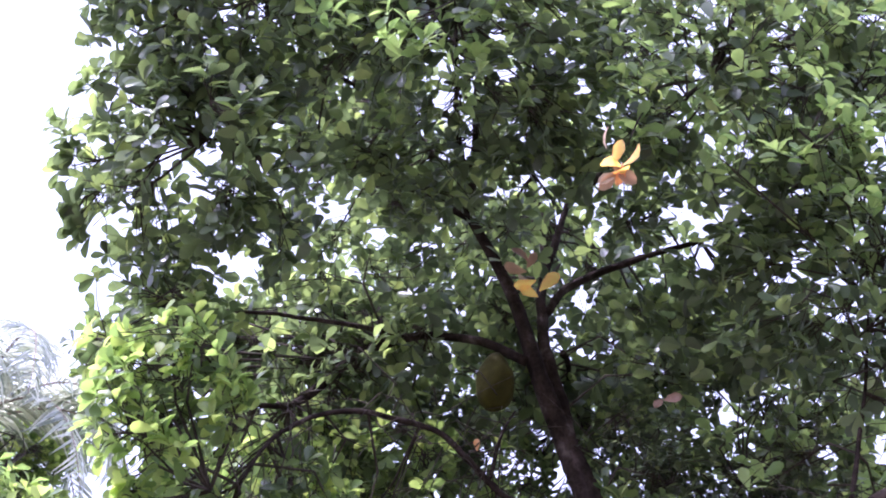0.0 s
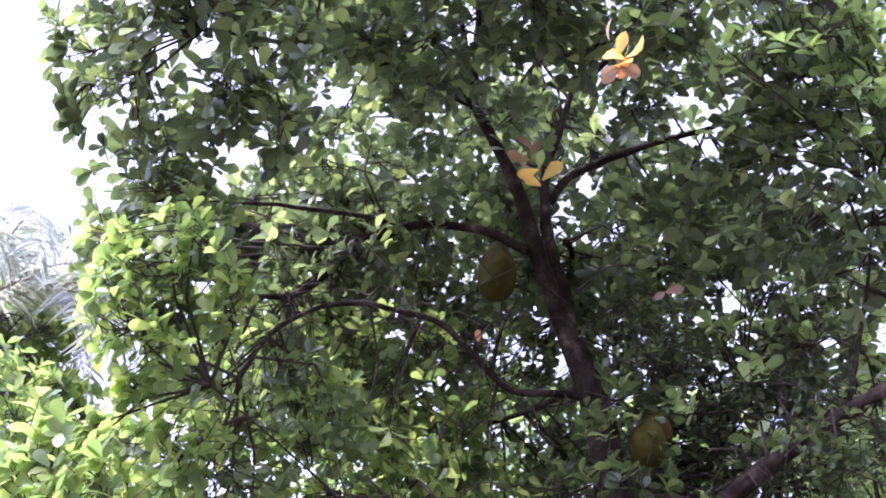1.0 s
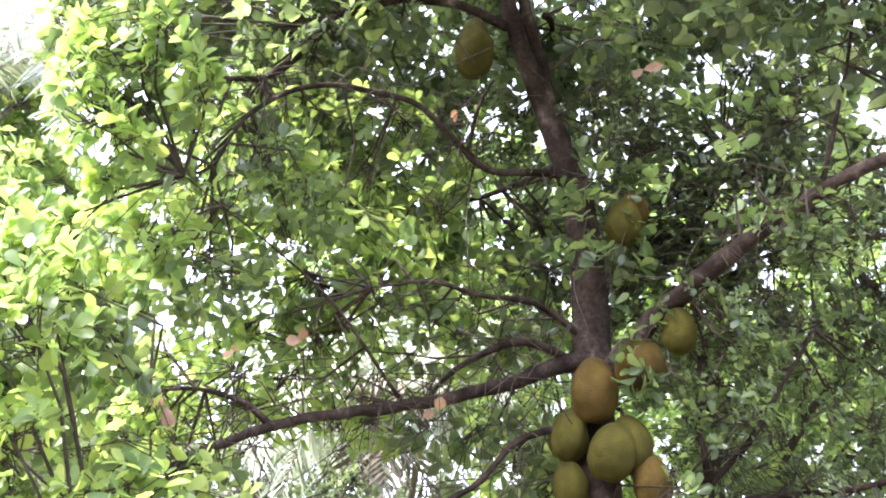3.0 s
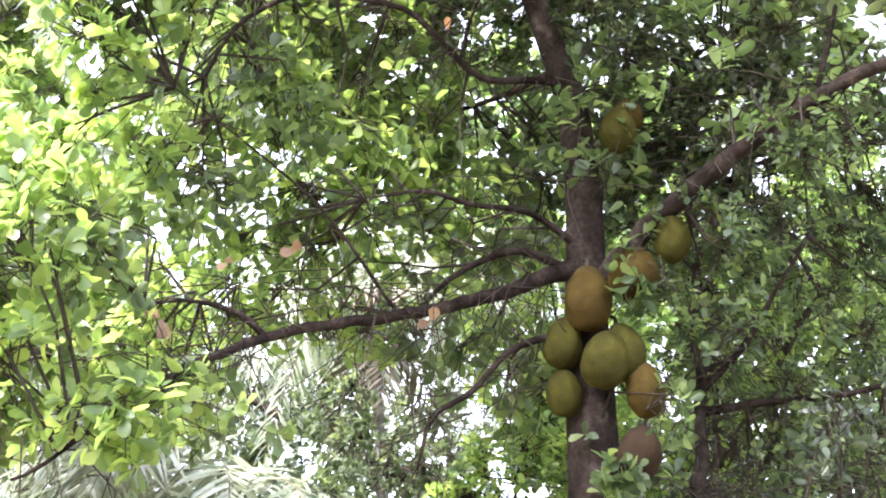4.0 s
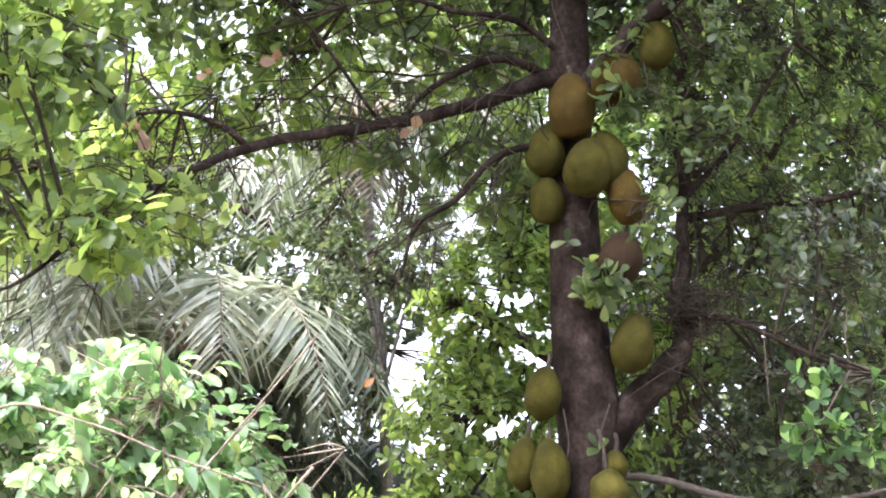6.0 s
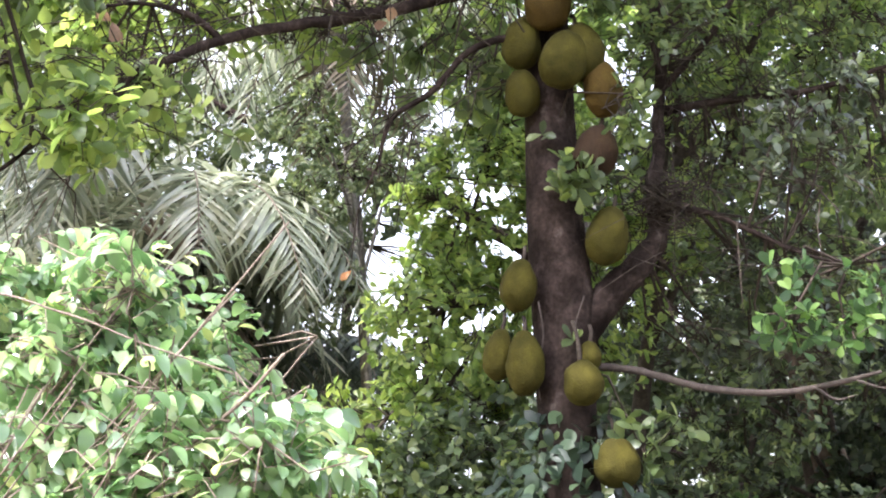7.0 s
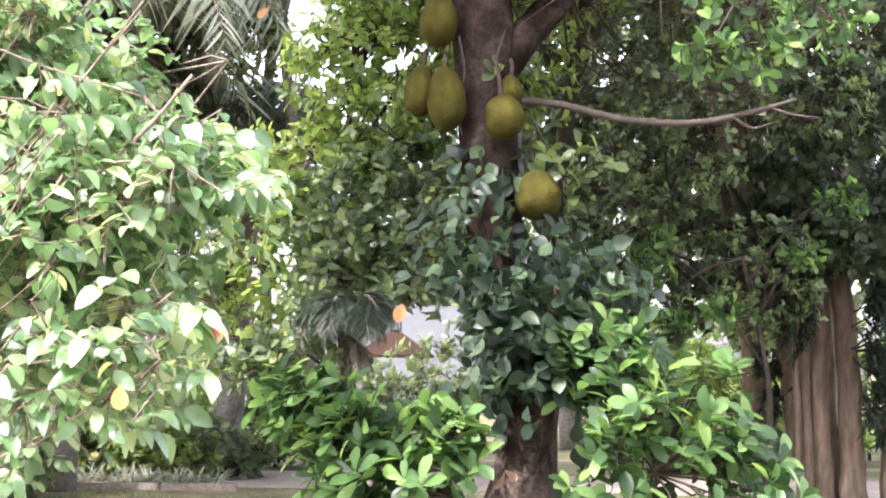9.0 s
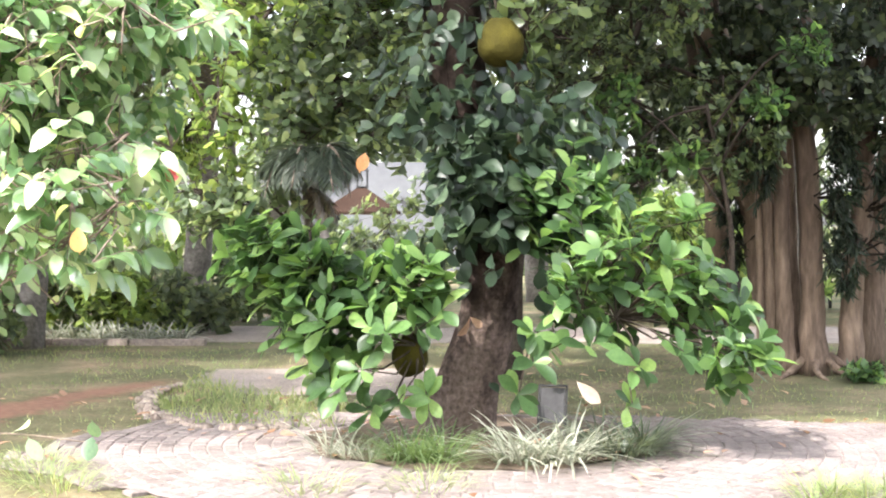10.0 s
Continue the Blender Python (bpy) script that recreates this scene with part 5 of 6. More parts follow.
shrub_tree("tree", "leafy tree far behind with dense green crown", (1.5, 27, 0), (1.5, 27, 6),
           [(0.2, 26, 4, 2.2, 1.6, 2.2, 260), (3.5, 26, 4.5, 2.4, 1.6, 2.4, 260), (1.5, 26, 8, 2.6, 1.8, 2, 240), (-2.6, 26, 4.6, 1.6, 0.8, 1.2, 130), (7, 26, 5, 2.4, 1.8, 3, 260), (9, 25, 8.5, 2.6, 2, 3, 240)],
           67, M_LEAF_FAR, M_FARBARK, 0.3, 6, radius=0.25, limbs=5)

shrub_tree("tree", "tall leafy tree filling the view behind the palms", (-7.5, 20, 0), (-7.2, 19.8, 8),
           [(-6.6, 19, 6.2, 1.8, 1.2, 1.6, 210), (-8.8, 18.6, 7.4, 1.9, 1.2, 1.8, 230), (-7.0, 19, 9.6, 1.9, 1.2, 1.5, 200), (-9.6, 18.6, 10.6, 1.8, 1.2, 1.5, 200), (-5.6, 19.4, 3.4, 1.3, 1.0, 1.2, 150), (-8.6, 18.4, 4.0, 1.6, 1.0, 1.4, 190), (-4.4, 20.5, 7.4, 1.1, 0.8, 1.2, 140), (-4.9, 20.5, 5.4, 1.0, 0.8, 1.0, 130)],
           69, M_LEAF_FAR, M_FARBARK, 0.22, 6, radius=0.2, limbs=6)
shrub_tree("tree", "tall dense green tree closing the view", (2.6, 22.0, 0), (2.8, 21.6, 6.5),
           [(0.9, 20.5, 5.0, 1.3, 0.7, 1.6, 190), (3.0, 20.5, 5.0, 1.5, 0.7, 1.7, 210), (5.4, 20.5, 5.4, 1.5, 0.7, 1.9, 210), (1.2, 20.8, 8.2, 1.6, 0.7, 1.7, 210), (3.8, 20.8, 8.4, 1.7, 0.7, 1.7, 210), (6.2, 20.8, 9.0, 1.5, 0.7, 1.9, 190), (2.4, 21.0, 11.6, 2.0, 0.7, 1.8, 210), (5.2, 21.0, 12.2, 2.0, 0.7, 1.9, 200)],
           85, M_LEAF_FAR, M_FARBARK, 0.34, 6, radius=0.2, limbs=6)
# the bright leaf colour carries the sunlight on this backdrop tree
shrub_tree("tree", "tall sunlit tree with bright yellow-green leaves", (0.25, 19.6, 0), (0.0, 18.8, 9.0),
           [(-3.9, 18.0, 12.6, 1.3, 0.6, 1.5, 130), (-1.8, 18.0, 11.2, 1.4, 0.6, 1.5, 190), (-1.7, 18.2, 13.9, 1.5, 0.6, 1.3, 170), (0.6, 18.0, 10.8, 1.5, 0.6, 1.5, 200), (0.8, 18.2, 13.6, 1.6, 0.6, 1.4, 190), (3.0, 18.0, 11.0, 1.5, 0.6, 1.5, 200), (3.4, 18.2, 13.4, 1.5, 0.6, 1.3, 170), (-0.4, 18.2, 8.6, 1.0, 0.5, 1.0, 110)],
           87, M_LEAF_BRIGHT, M_FARBARK, 0.25, 6, radius=0.2, limbs=6)
shrub_tree("tree", "small-leaved tree with fresh green leaves among the trunks", (3.6, 15.9, 0), (2.5, 13.6, 3.6),
           [(1.9, 12.8, 5.0, 1.0, 0.7, 0.8, 170), (1.5, 12.7, 3.6, 0.9, 0.6, 0.8, 150), (2.9, 12.8, 4.4, 0.8, 0.6, 1.0, 150), (1.0, 12.8, 2.6, 0.7, 0.5, 0.7, 120), (2.4, 12.7, 2.4, 0.7, 0.5, 0.7, 130)], 81, M_LEAF_SHADED, M_TWIG, 0.1, 8, radius=0.06, limbs=5)
shrub_tree("tree", "leafy tree close behind the jackfruit tree", (0.48, 13.4, 0), (1.0, 13.0, 6.4),
           [(0.8, 12.8, 7.6, 1.4, 0.9, 1.3, 330), (2.3, 12.8, 7.0, 1.4, 0.9, 1.5, 360), (1.2, 12.8, 9.2, 1.7, 1.0, 1.2, 330), (3.2, 12.6, 8.6, 1.4, 1.0, 1.4, 300), (0.6, 12.9, 5.6, 0.8, 0.7, 1.0, 200)],
           73, M_LEAF_LIME, M_TWIG, 0.105, 8, radius=0.11, limbs=5)
shrub_tree("tree", "tall pale-leaved tree at the edge of the clearing", (-8.6, 13.4, 0), (-8.2, 13.0, 8.5),
           [(-7.4, 11.6, 9.6, 1.3, 0.9, 1.1, 200), (-7.0, 11.9, 8.0, 1.2, 0.9, 1.1, 180), (-8.4, 12.0, 8.6, 1.3, 1.0, 1.2, 160), (-6.6, 12.2, 6.4, 1.0, 0.8, 0.9, 120), (-5.7, 12.4, 7.6, 1.0, 0.7, 1.0, 160), (-4.6, 11.2, 7.0, 0.9, 0.6, 0.9, 150), (-5.0, 10.8, 8.2, 0.8, 0.6, 0.8, 100), (-9.3, 15.0, 13.4, 1.5, 0.7, 0.9, 330), (-8.3, 14.8, 11.6, 1.4, 0.7, 1.1, 300), (-7.8, 14.6, 9.8, 1.2, 0.7, 1.0, 220)],
           75, M_LEAF_LIME, M_FARBARK, 0.2, 6, radius=0.12, limbs=4)
shrub_tree("tree", "far dense tree rising behind the house", (-2.5, 56, 0), (-2.5, 56, 6),
           [(-5.5, 54, 5, 2.8, 1.5, 2.6, 220), (-1.5, 54, 5.5, 2.8, 1.5, 2.6, 220), (2.5, 54, 5, 2.8, 1.5, 2.6, 220), (-3.5, 54, 9.5, 3.2, 1.5, 2.2, 220), (0.8, 54, 9.5, 3, 1.5, 2, 200)], 79, M_LEAF_FAR, M_FARBARK, 0.5, 6, radius=0.4, limbs=5)
shrub_tree("tree", "dark dense tree behind the fig trunks", (4.9, 19.2, 0), (4.8, 19, 3.5),
           [(3.4, 18.4, 3.8, 1.4, 0.9, 1.3, 200), (5.8, 18.4, 3.6, 1.5, 0.9, 1.3, 200), (4.6, 18.4, 5.8, 1.8, 1.0, 1.3, 220), (2.6, 18.6, 5.4, 1.0, 0.8, 1.0, 110), (6.6, 18.6, 6.0, 1.3, 0.9, 1.4, 150)], 83, M_LEAF_DARK, M_FARBARK, 0.2, 6, radius=0.16, limbs=5)
for k, (hx, hy, hw, mat_, word) in enumerate(((-6.2, 15.8, 1.0, M_LEAF_FAR, "dark green"), (4.3, 21.5, 1.3, M_LEAF_LIME, "lime green"), (-4.7, 18.7, 0.9, M_LEAF_LIME, "fresh green"), (-3.5, 21.2, 1.1, M_LEAF_FAR, "grey-green"), (-4.0, 19.0, 0.9, M_LEAF_FAR, "small green"), (-6.0, 18.8, 1.7, M_LEAF_FAR, "dark"), (-7.6, 16.6, 1.7, M_LEAF_DARK, "shady"), (-9.5, 27, 3.2, M_LEAF_FAR, "clipped"), (-6.3, 30, 2.4, M_LEAF_LIME, "bright green"), (-0.4, 32, 2.6, M_LEAF_FAR, "dark green"), (-3.6, 35, 1.7, M_LEAF_DARK, "dark leafy"), (-2.0, 35.5, 1.6, M_LEAF_FAR, "bushy green"), (2.6, 22, 1.2, M_LEAF_FAR, "low"), (4.0, 30, 2.6, M_LEAF_LIME, "yellow-green"), (7.4, 24, 2.2, M_LEAF_FAR, "leafy"), (10.4, 28, 3, M_LEAF_LIME, "sunlit"), (-3.2, 50, 6, M_LEAF_FAR, "distant"), (6, 48, 7, M_LEAF_FAR, "distant"), (-14, 42, 6, M_LEAF_FAR, "distant"), (15, 40, 6, M_LEAF_FAR, "distant"))):
    shrub_tree("shrub", word + " shrub beyond the lawn", (hx, hy, 0), (hx, hy, 0.35 * hw), [(hx - 0.5 * hw, hy, 0.45 * hw, 0.7 * hw, 0.6, 0.5 * hw, 110), (hx + 0.5 * hw, hy, 0.4 * hw, 0.7 * hw, 0.6, 0.45 * hw, 110), (hx, hy - 0.3, 0.6 * hw, 0.6 * hw, 0.6, 0.5 * hw, 90)],
               100 + 2 * k, mat_, M_TWIG, 0.12 + 0.045 * hw, 6, radius=0.05, category="shrub", limbs=3)

shrub_tree("tree", "big shade tree at the side of the lawn", (-8.6, 7.6, 0), (-8.4, 7.8, 4.8),
           [(-6.7, 8.3, 5.8, 1.5, 1.6, 1.1, 330), (-7.6, 10.2, 5.8, 1.5, 1.6, 1.1, 330), (-8.4, 12.4, 5.6, 1.5, 1.6, 1.1, 300), (-8.2, 8.0, 6.2, 1.5, 1.6, 1.1, 260), (-6.0, 6.8, 6.2, 1.0, 1.2, 0.9, 160), (-7.3, 7.0, 6.6, 1.7, 1.5, 0.9, 420), (-6.6, 9.2, 6.4, 1.3, 1.3, 0.9, 300)], 77, M_LEAF_FAR, M_FARBARK, 0.26, 6, radius=0.2, limbs=4)

# unseen trees behind the camera, added to cut the low sky light
for k, (hx, hy) in enumerate(((-9, -8), (-3.5, -10), (2.5, -9), (8.5, -7.5), (12.5, 0))):
    shrub_tree("tree", "broad unseen tree behind the camera, added to cut sky light", (hx, hy, 0), (hx, hy, 4.5),
               [(hx - 1.8, hy, 3.0, 1.8, 1.5, 1.8, 70), (hx + 1.8, hy, 3.2, 1.8, 1.5, 1.8, 70), (hx, hy, 5.6, 2.6, 1.6, 1.8, 90), (hx - 1.6, hy, 8.0, 2.0, 1.6, 1.4, 60), (hx + 1.6, hy, 7.6, 2.0, 1.6, 1.4, 60)],
               160 + 2 * k, M_LEAF_FAR, M_FARBARK, 0.58, 6, radius=0.22, limbs=5)

for k, (hx, hy, hw) in enumerate(((5.0, 15.6, 0.55), (3.85, 13.2, 0.22), (4.5, 13.4, 0.4), (2.6, 14.0, 0.3))):
    shrub_tree("shrub", "low leafy plant growing at the foot of the fig", (hx, hy, 0), (hx, hy, 0.4 * hw), [(hx - 0.3 * hw, hy, 0.5 * hw, 0.5 * hw, 0.25, 0.4 * hw, 26), (hx + 0.4 * hw, hy, 0.45 * hw, 0.5 * hw, 0.25, 0.4 * hw, 26)],
               180 + 2 * k, M_LEAF_LOW, M_TWIG, 0.11, 6, radius=0.015, category="shrub", limbs=2)

# bright green sprays stand in for sunlit leaves between the dark trees
shrub_tree("tree", "young tree with loose sprays of fresh green leaves", (2.35, 12.7, 0), (2.2, 12.4, 2.6),
           [(2.75, 12.2, 2.55, 0.3, 0.2, 0.2, 22), (1.93, 12.0, 2.06, 0.26, 0.2, 0.16, 16), (1.35, 12.3, 2.6, 0.3, 0.2, 0.4, 26), (1.45, 12.3, 2.0, 0.35, 0.2, 0.4, 30), (1.2, 12.3, 1.55, 0.35, 0.2, 0.35, 30), (3.1, 12.2, 3.1, 0.3, 0.2, 0.3, 18)], 93, M_LEAF_LOW, M_TWIG, 0.125, 6, SEEDLING, radius=0.03, limbs=6)
shrub_tree("shrub", "sunny yellow-green shrub beyond the path", (2.95, 20.6, 0), (2.95, 20.6, 0.8), [(2.75, 20.4, 1.5, 0.7, 0.4, 0.6, 130), (3.3, 20.4, 1.1, 0.6, 0.4, 0.6, 110)], 95, M_LEAF_LIME, M_TWIG, 0.16, 6, radius=0.04, category="shrub", limbs=2)

# ---- the fig with many trunks ----
fig = thing("fig_tree", "old fig tree with a cluster of fused pale trunks", "tree")
FIG = [((3.06, 14.05, -0.1), (3.04, 14.05, 1.4), (3.0, 14.1, 3.4), 0.04), ((3.17, 14.0, -0.1), (3.13, 14.0, 1.4), (3.05, 14.1, 3.6), 0.055), ((3.29, 13.95, -0.1), (3.25, 13.95, 1.4), (3.15, 14.05, 3.6), 0.085), ((3.42, 14.15, -0.1), (3.4, 14.15, 1.5), (3.3, 14.2, 4.0), 0.06),
       ((3.56, 13.9, -0.1), (3.53, 13.92, 1.4), (3.46, 14.0, 3.6), 0.125), ((3.93, 14.0, -0.1), (4.02, 14.0, 1.2), (4.28, 14.0, 3.6), 0.12), ((3.5, 14.6, -0.1), (3.05, 14.6, 2.0), (2.3, 14.4, 4.6), 0.22), ((2.95, 15.2, -0.1), (2.85, 15.2, 1.5), (2.6, 15.0, 4.5), 0.15), ((4.4, 15.0, -0.1), (4.6, 15.0, 2.0), (5.2, 14.9, 4.6), 0.16)]
figskel = []
for a, b, c, r in FIG:
    limb("stem", [a, b, c], [r * 1.25, r * 0.9, r * 0.85, r * 0.75], M_FIG, fig, 12, 0.04, lobes=0.1)
    figskel += [tuple(x) for x in smooth_path([b, c], 6)]
for i in range(9):
    a = i * 0.7 + 0.3
    limb("root", [(3.6 + 0.15 * math.cos(a), 13.98 + 0.12 * math.sin(a), 0.16), (3.6 + 0.4 * math.cos(a), 13.95 + 0.4 * math.sin(a), 0.03), (3.6 + 0.85 * math.cos(a + 0.2), 13.95 + 0.8 * math.sin(a + 0.2), -0.06)], [0.05, 0.03, 0.012], M_FIG, fig, 7)
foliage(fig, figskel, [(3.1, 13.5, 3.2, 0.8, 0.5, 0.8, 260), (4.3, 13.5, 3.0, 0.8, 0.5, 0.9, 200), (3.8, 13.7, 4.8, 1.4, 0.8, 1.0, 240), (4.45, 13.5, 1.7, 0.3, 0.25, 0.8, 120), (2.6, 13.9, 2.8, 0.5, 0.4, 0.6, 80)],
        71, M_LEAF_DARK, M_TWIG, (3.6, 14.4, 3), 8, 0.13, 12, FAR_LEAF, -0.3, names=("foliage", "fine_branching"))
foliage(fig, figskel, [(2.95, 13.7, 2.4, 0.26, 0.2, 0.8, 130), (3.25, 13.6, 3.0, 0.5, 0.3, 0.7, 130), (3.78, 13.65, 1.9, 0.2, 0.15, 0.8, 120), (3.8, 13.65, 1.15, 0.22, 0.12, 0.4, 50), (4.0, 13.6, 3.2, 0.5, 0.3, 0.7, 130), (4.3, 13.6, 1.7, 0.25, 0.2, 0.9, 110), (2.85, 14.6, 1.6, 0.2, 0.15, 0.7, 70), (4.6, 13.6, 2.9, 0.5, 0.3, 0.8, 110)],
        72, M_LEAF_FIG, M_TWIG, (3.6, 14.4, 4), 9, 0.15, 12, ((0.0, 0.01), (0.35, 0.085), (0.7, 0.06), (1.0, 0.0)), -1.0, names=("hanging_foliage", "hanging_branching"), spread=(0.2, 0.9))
# ---- far things: wall and pavilion ----
M_WALL = rough_mat("grey_plaster", [(0.3, (0.11, 0.115, 0.125)), (0.7, (0.135, 0.14, 0.15))], 0.6, 0.9, 0.002, 3, fine_k=0.2)
M_ROOF = rough_mat("roof_wood", [(0.3, (0.024, 0.014, 0.01)), (0.7, (0.038, 0.024, 0.018))], 2.0, 0.9, 0.01, 14, fine_k=0.4, spec=0.05)
M_IRON = rough_mat("black_iron", [(0.3, (0.012, 0.012, 0.013)), (0.7, (0.03, 0.03, 0.03))], 8.0, 0.5, 0.002)


def box(bm, x, y, z, sx, sy, sz, bevel=0.01):
    r = bmesh.ops.create_cube(bm, size=1.0, matrix=Matrix.Translation((x, y, z)) @ Matrix.Diagonal((sx, sy, sz, 1)))
    if bevel:
        bmesh.ops.bevel(bm, geom=list({e for v in r["verts"] for e in v.link_edges}), offset=bevel, segments=2, affect="EDGES")


house = thing("house", "plain grey plastered house wall beyond the garden", "house")
bm = bmesh.new()
box(bm, -2.6, 47.5, 1.7, 7.0, 4.0, 3.8, 0.03)
part("wall", bm, M_WALL, house, smooth=False)
pav = thing("pavilion", "small garden pavilion with a brown hipped roof", "pavilion", (-2.98, 40, 0))
for sx in (-0.75, 0.75):
    for sy in (-0.75, 0.75):
        pb = bmesh.new()
        box(pb, sx, sy, 0.92, 0.1, 0.1, 2.0, 0.01)
        part("post", pb, M_IRON, pav, smooth=False)
rv = [(-1.1, -1.1, 1.9), (1.1, -1.1, 1.9), (1.1, 1.1, 1.9), (-1.1, 1.1, 1.9), (-0.12, -0.12, 2.6), (0.12, -0.12, 2.6), (0.12, 0.12, 2.6), (-0.12, 0.12, 2.6), (-1.1, -1.1, 1.82), (1.1, -1.1, 1.82), (1.1, 1.1, 1.82), (-1.1, 1.1, 1.82)]
put("roof", mesh_from("roof", rv, [(0, 1, 5, 4), (1, 2, 6, 5), (2, 3, 7, 6), (3, 0, 4, 7), (4, 5, 6, 7), (8, 9, 1, 0), (9, 10, 2, 1), (10, 11, 3, 2), (11, 8, 0, 3), (11, 10, 9, 8)], False), M_ROOF, pav)

# ---- small things on the ground ----
def tuft(label, x, y, n, length, mat, seed, width=0.02, spread=0.14):
    rng = np.random.default_rng(seed)
    a = rng.uniform(0, 6.28, n)
    r = spread * np.sqrt(rng.uniform(0, 1, n))
    base = np.stack([x + r * np.cos(a), y + r * np.sin(a), np.full(n, 0.01)], 1)
    ax = unit(np.stack([np.cos(a) * rng.uniform(0.2, 1.1, n), np.sin(a) * rng.uniform(0.2, 1.1, n), rng.uniform(0.7, 1.3, n)], 1))
    w = width
    v, f = blades(base, ax, unit(np.stack([-np.cos(a) * 0.6, -np.sin(a) * 0.6, np.ones(n)], 1)), length * rng.uniform(0.6, 1.2, n),
                  ((0.0, w), (0.3, w * 1.5), (0.55, w * 1.3), (0.8, w), (1.0, 0.0)), 0.3, 0.75, rng)
    return tagged(put("grass_tuft", mesh_from("grass_tuft", v.tolist(), f), mat), label, "plant", "tufts in the bed")


for k, (x, y) in enumerate(((0.4, 8.5), (0.56, 8.46), (0.3, 8.55), (0.66, 8.55))):
    tuft("pale striped arching blades in the tree bed", x, y, 60, 0.36, M_BLADE, 200 + k, 0.014, 0.11)
for k, (x, y) in enumerate(((-0.75, 8.72), (-0.6, 8.65), (-0.88, 8.85))):
    tuft("pale green tuft of long blades in the bed", x, y, 34, 0.32, M_BLADE, 210 + k, 0.011, 0.1)
for k, (x, y) in enumerate(((-0.28, 8.62), (-0.12, 8.6), (-0.4, 8.7))):
    tuft("fresh green tuft of fine grass in the bed", x, y, 110, 0.3, M_BLADE_GREEN, 220 + k, 0.012)
for k, (x, y) in enumerate(((0.98, 8.7), (1.12, 8.85), (0.9, 8.9), (1.2, 9.05))):
    tuft("dark tuft of grassy blades in the bed", x, y, 90, 0.34, M_BLADE_DARK, 230 + k, 0.012)

for k, (x, y) in enumerate(((2.05, 7.55), (2.2, 7.4), (1.9, 7.35), (2.35, 7.6))):
    tuft("yellow-green grass tuft growing between the cobbles", x, y, 90, 0.2, M_GRASS_TUFT, 240 + k, 0.012)
for k, (x, y) in enumerate(((-2.45, 8.0), (-2.6, 8.3), (-2.3, 7.7), (-2.75, 8.6), (-0.9, 7.7), (-0.2, 7.75))):
    tuft("small grass tuft at the edge of the paving", x, y, 130, 0.13, M_GRASS_TUFT, 250 + k, 0.014, 0.28)

M_PANEL = rough_mat("grey_panel", [(0.3, (0.03, 0.03, 0.032)), (0.7, (0.055, 0.055, 0.058))], 3.0, 0.6, 0.002)
sign = thing("plant_sign", "small grey sign panel in a black frame", "sign", (0.6, 9.3, 0.0))
bm = bmesh.new()
box(bm, 0, 0, 0.27, 0.17, 0.012, 0.24, 0.003)
part("panel", bm, M_PANEL, sign, smooth=False)
for sx in (-0.095, 0.095):
    bm = bmesh.new()
    box(bm, sx, 0, 0.2, 0.016, 0.02, 0.4, 0.003)
    part("stake", bm, M_IRON, sign, smooth=False)
bm = bmesh.new()
box(bm, 0, 0, 0.405, 0.2, 0.02, 0.016, 0.003)
part("top_bar", bm, M_IRON, sign, smooth=False)
sign.rotation_euler = (radians(-12), 0, radians(-14))

M_BED_GRASS = leaf_mat("bed_grass_blade", [(0.0, (0.1, 0.15, 0.04)), (0.7, (0.17, 0.22, 0.06)), (1.0, (0.28, 0.28, 0.1))], 0.5, 0.35)
# grass on the lawn and leaf litter
grng = np.random.default_rng(9)
n = 19000
gx, gy = grng.uniform(-6.5, 7.5, n), grng.uniform(9.5, 19, n)
ok = np.array([math.hypot(x - BED[0], y - BED[1]) > paved_to(math.atan2(y - BED[1], x - BED[0])) - 0.03 and noise.noise(Vector((x * 0.8, y * 0.8, 0))) > -0.25 and not (13.0 < y < 14.3 and -2.6 < x < 0) and not (17.4 < y and x > -3.6) and not (y < 13.4 and abs(x + 3.75 - 0.364 * (y - 11.0)) < 0.45 - 0.08 * (y - 11.0)) for x, y in zip(gx, gy)])
gx, gy = gx[ok], gy[ok]
n = len(gx)
gb = np.stack([gx, gy, np.full(n, -0.03)], 1)
ga = unit(np.stack([grng.normal(0, 0.4, n), grng.normal(0, 0.4, n), np.ones(n)], 1))
v, f = blades(gb, ga, unit(grng.normal(0, 1, (n, 3))), grng.uniform(0.03, 0.062, n), ((0.0, 0.07), (0.6, 0.05), (1.0, 0.0)), 0.2, 0.5, grng)
tagged(put("grass", mesh_from("grass", v.tolist(), f), M_GRASS_TUFT), "short patchy grass of the lawn", "grass", kind="stuff")
# thick fresh grass inside the stone edging
n = 3200
gx, gy = grng.uniform(-2.75, -0.9, n), grng.uniform(10.0, 13.6, n)
ok = np.array([x > np.interp(y, [9.9, 10.05, 10.55, 11.2, 12.0, 12.6, 13.6], [-1.5, -1.95, -2.33, -2.56, -2.68, -2.62, -2.7]) and not x > -2.5 + 0.55 * max(0.0, 13.3 - y) ** 1.6 and noise.noise(Vector((x * 1.7, y * 1.7, 3.0))) > -0.3 for x, y in zip(gx, gy)])
gx, gy = gx[ok], gy[ok]
n = len(gx)
gb = np.stack([gx, gy, np.full(n, -0.03)], 1)
v, f = blades(gb, unit(np.stack([grng.normal(0, 0.5, n), grng.normal(0, 0.5, n), np.ones(n)], 1)), unit(grng.normal(0, 1, (n, 3))), grng.uniform(0.06, 0.14, n), ((0.0, 0.055), (0.6, 0.045), (1.0, 0.0)), 0.2, 0.6, grng)
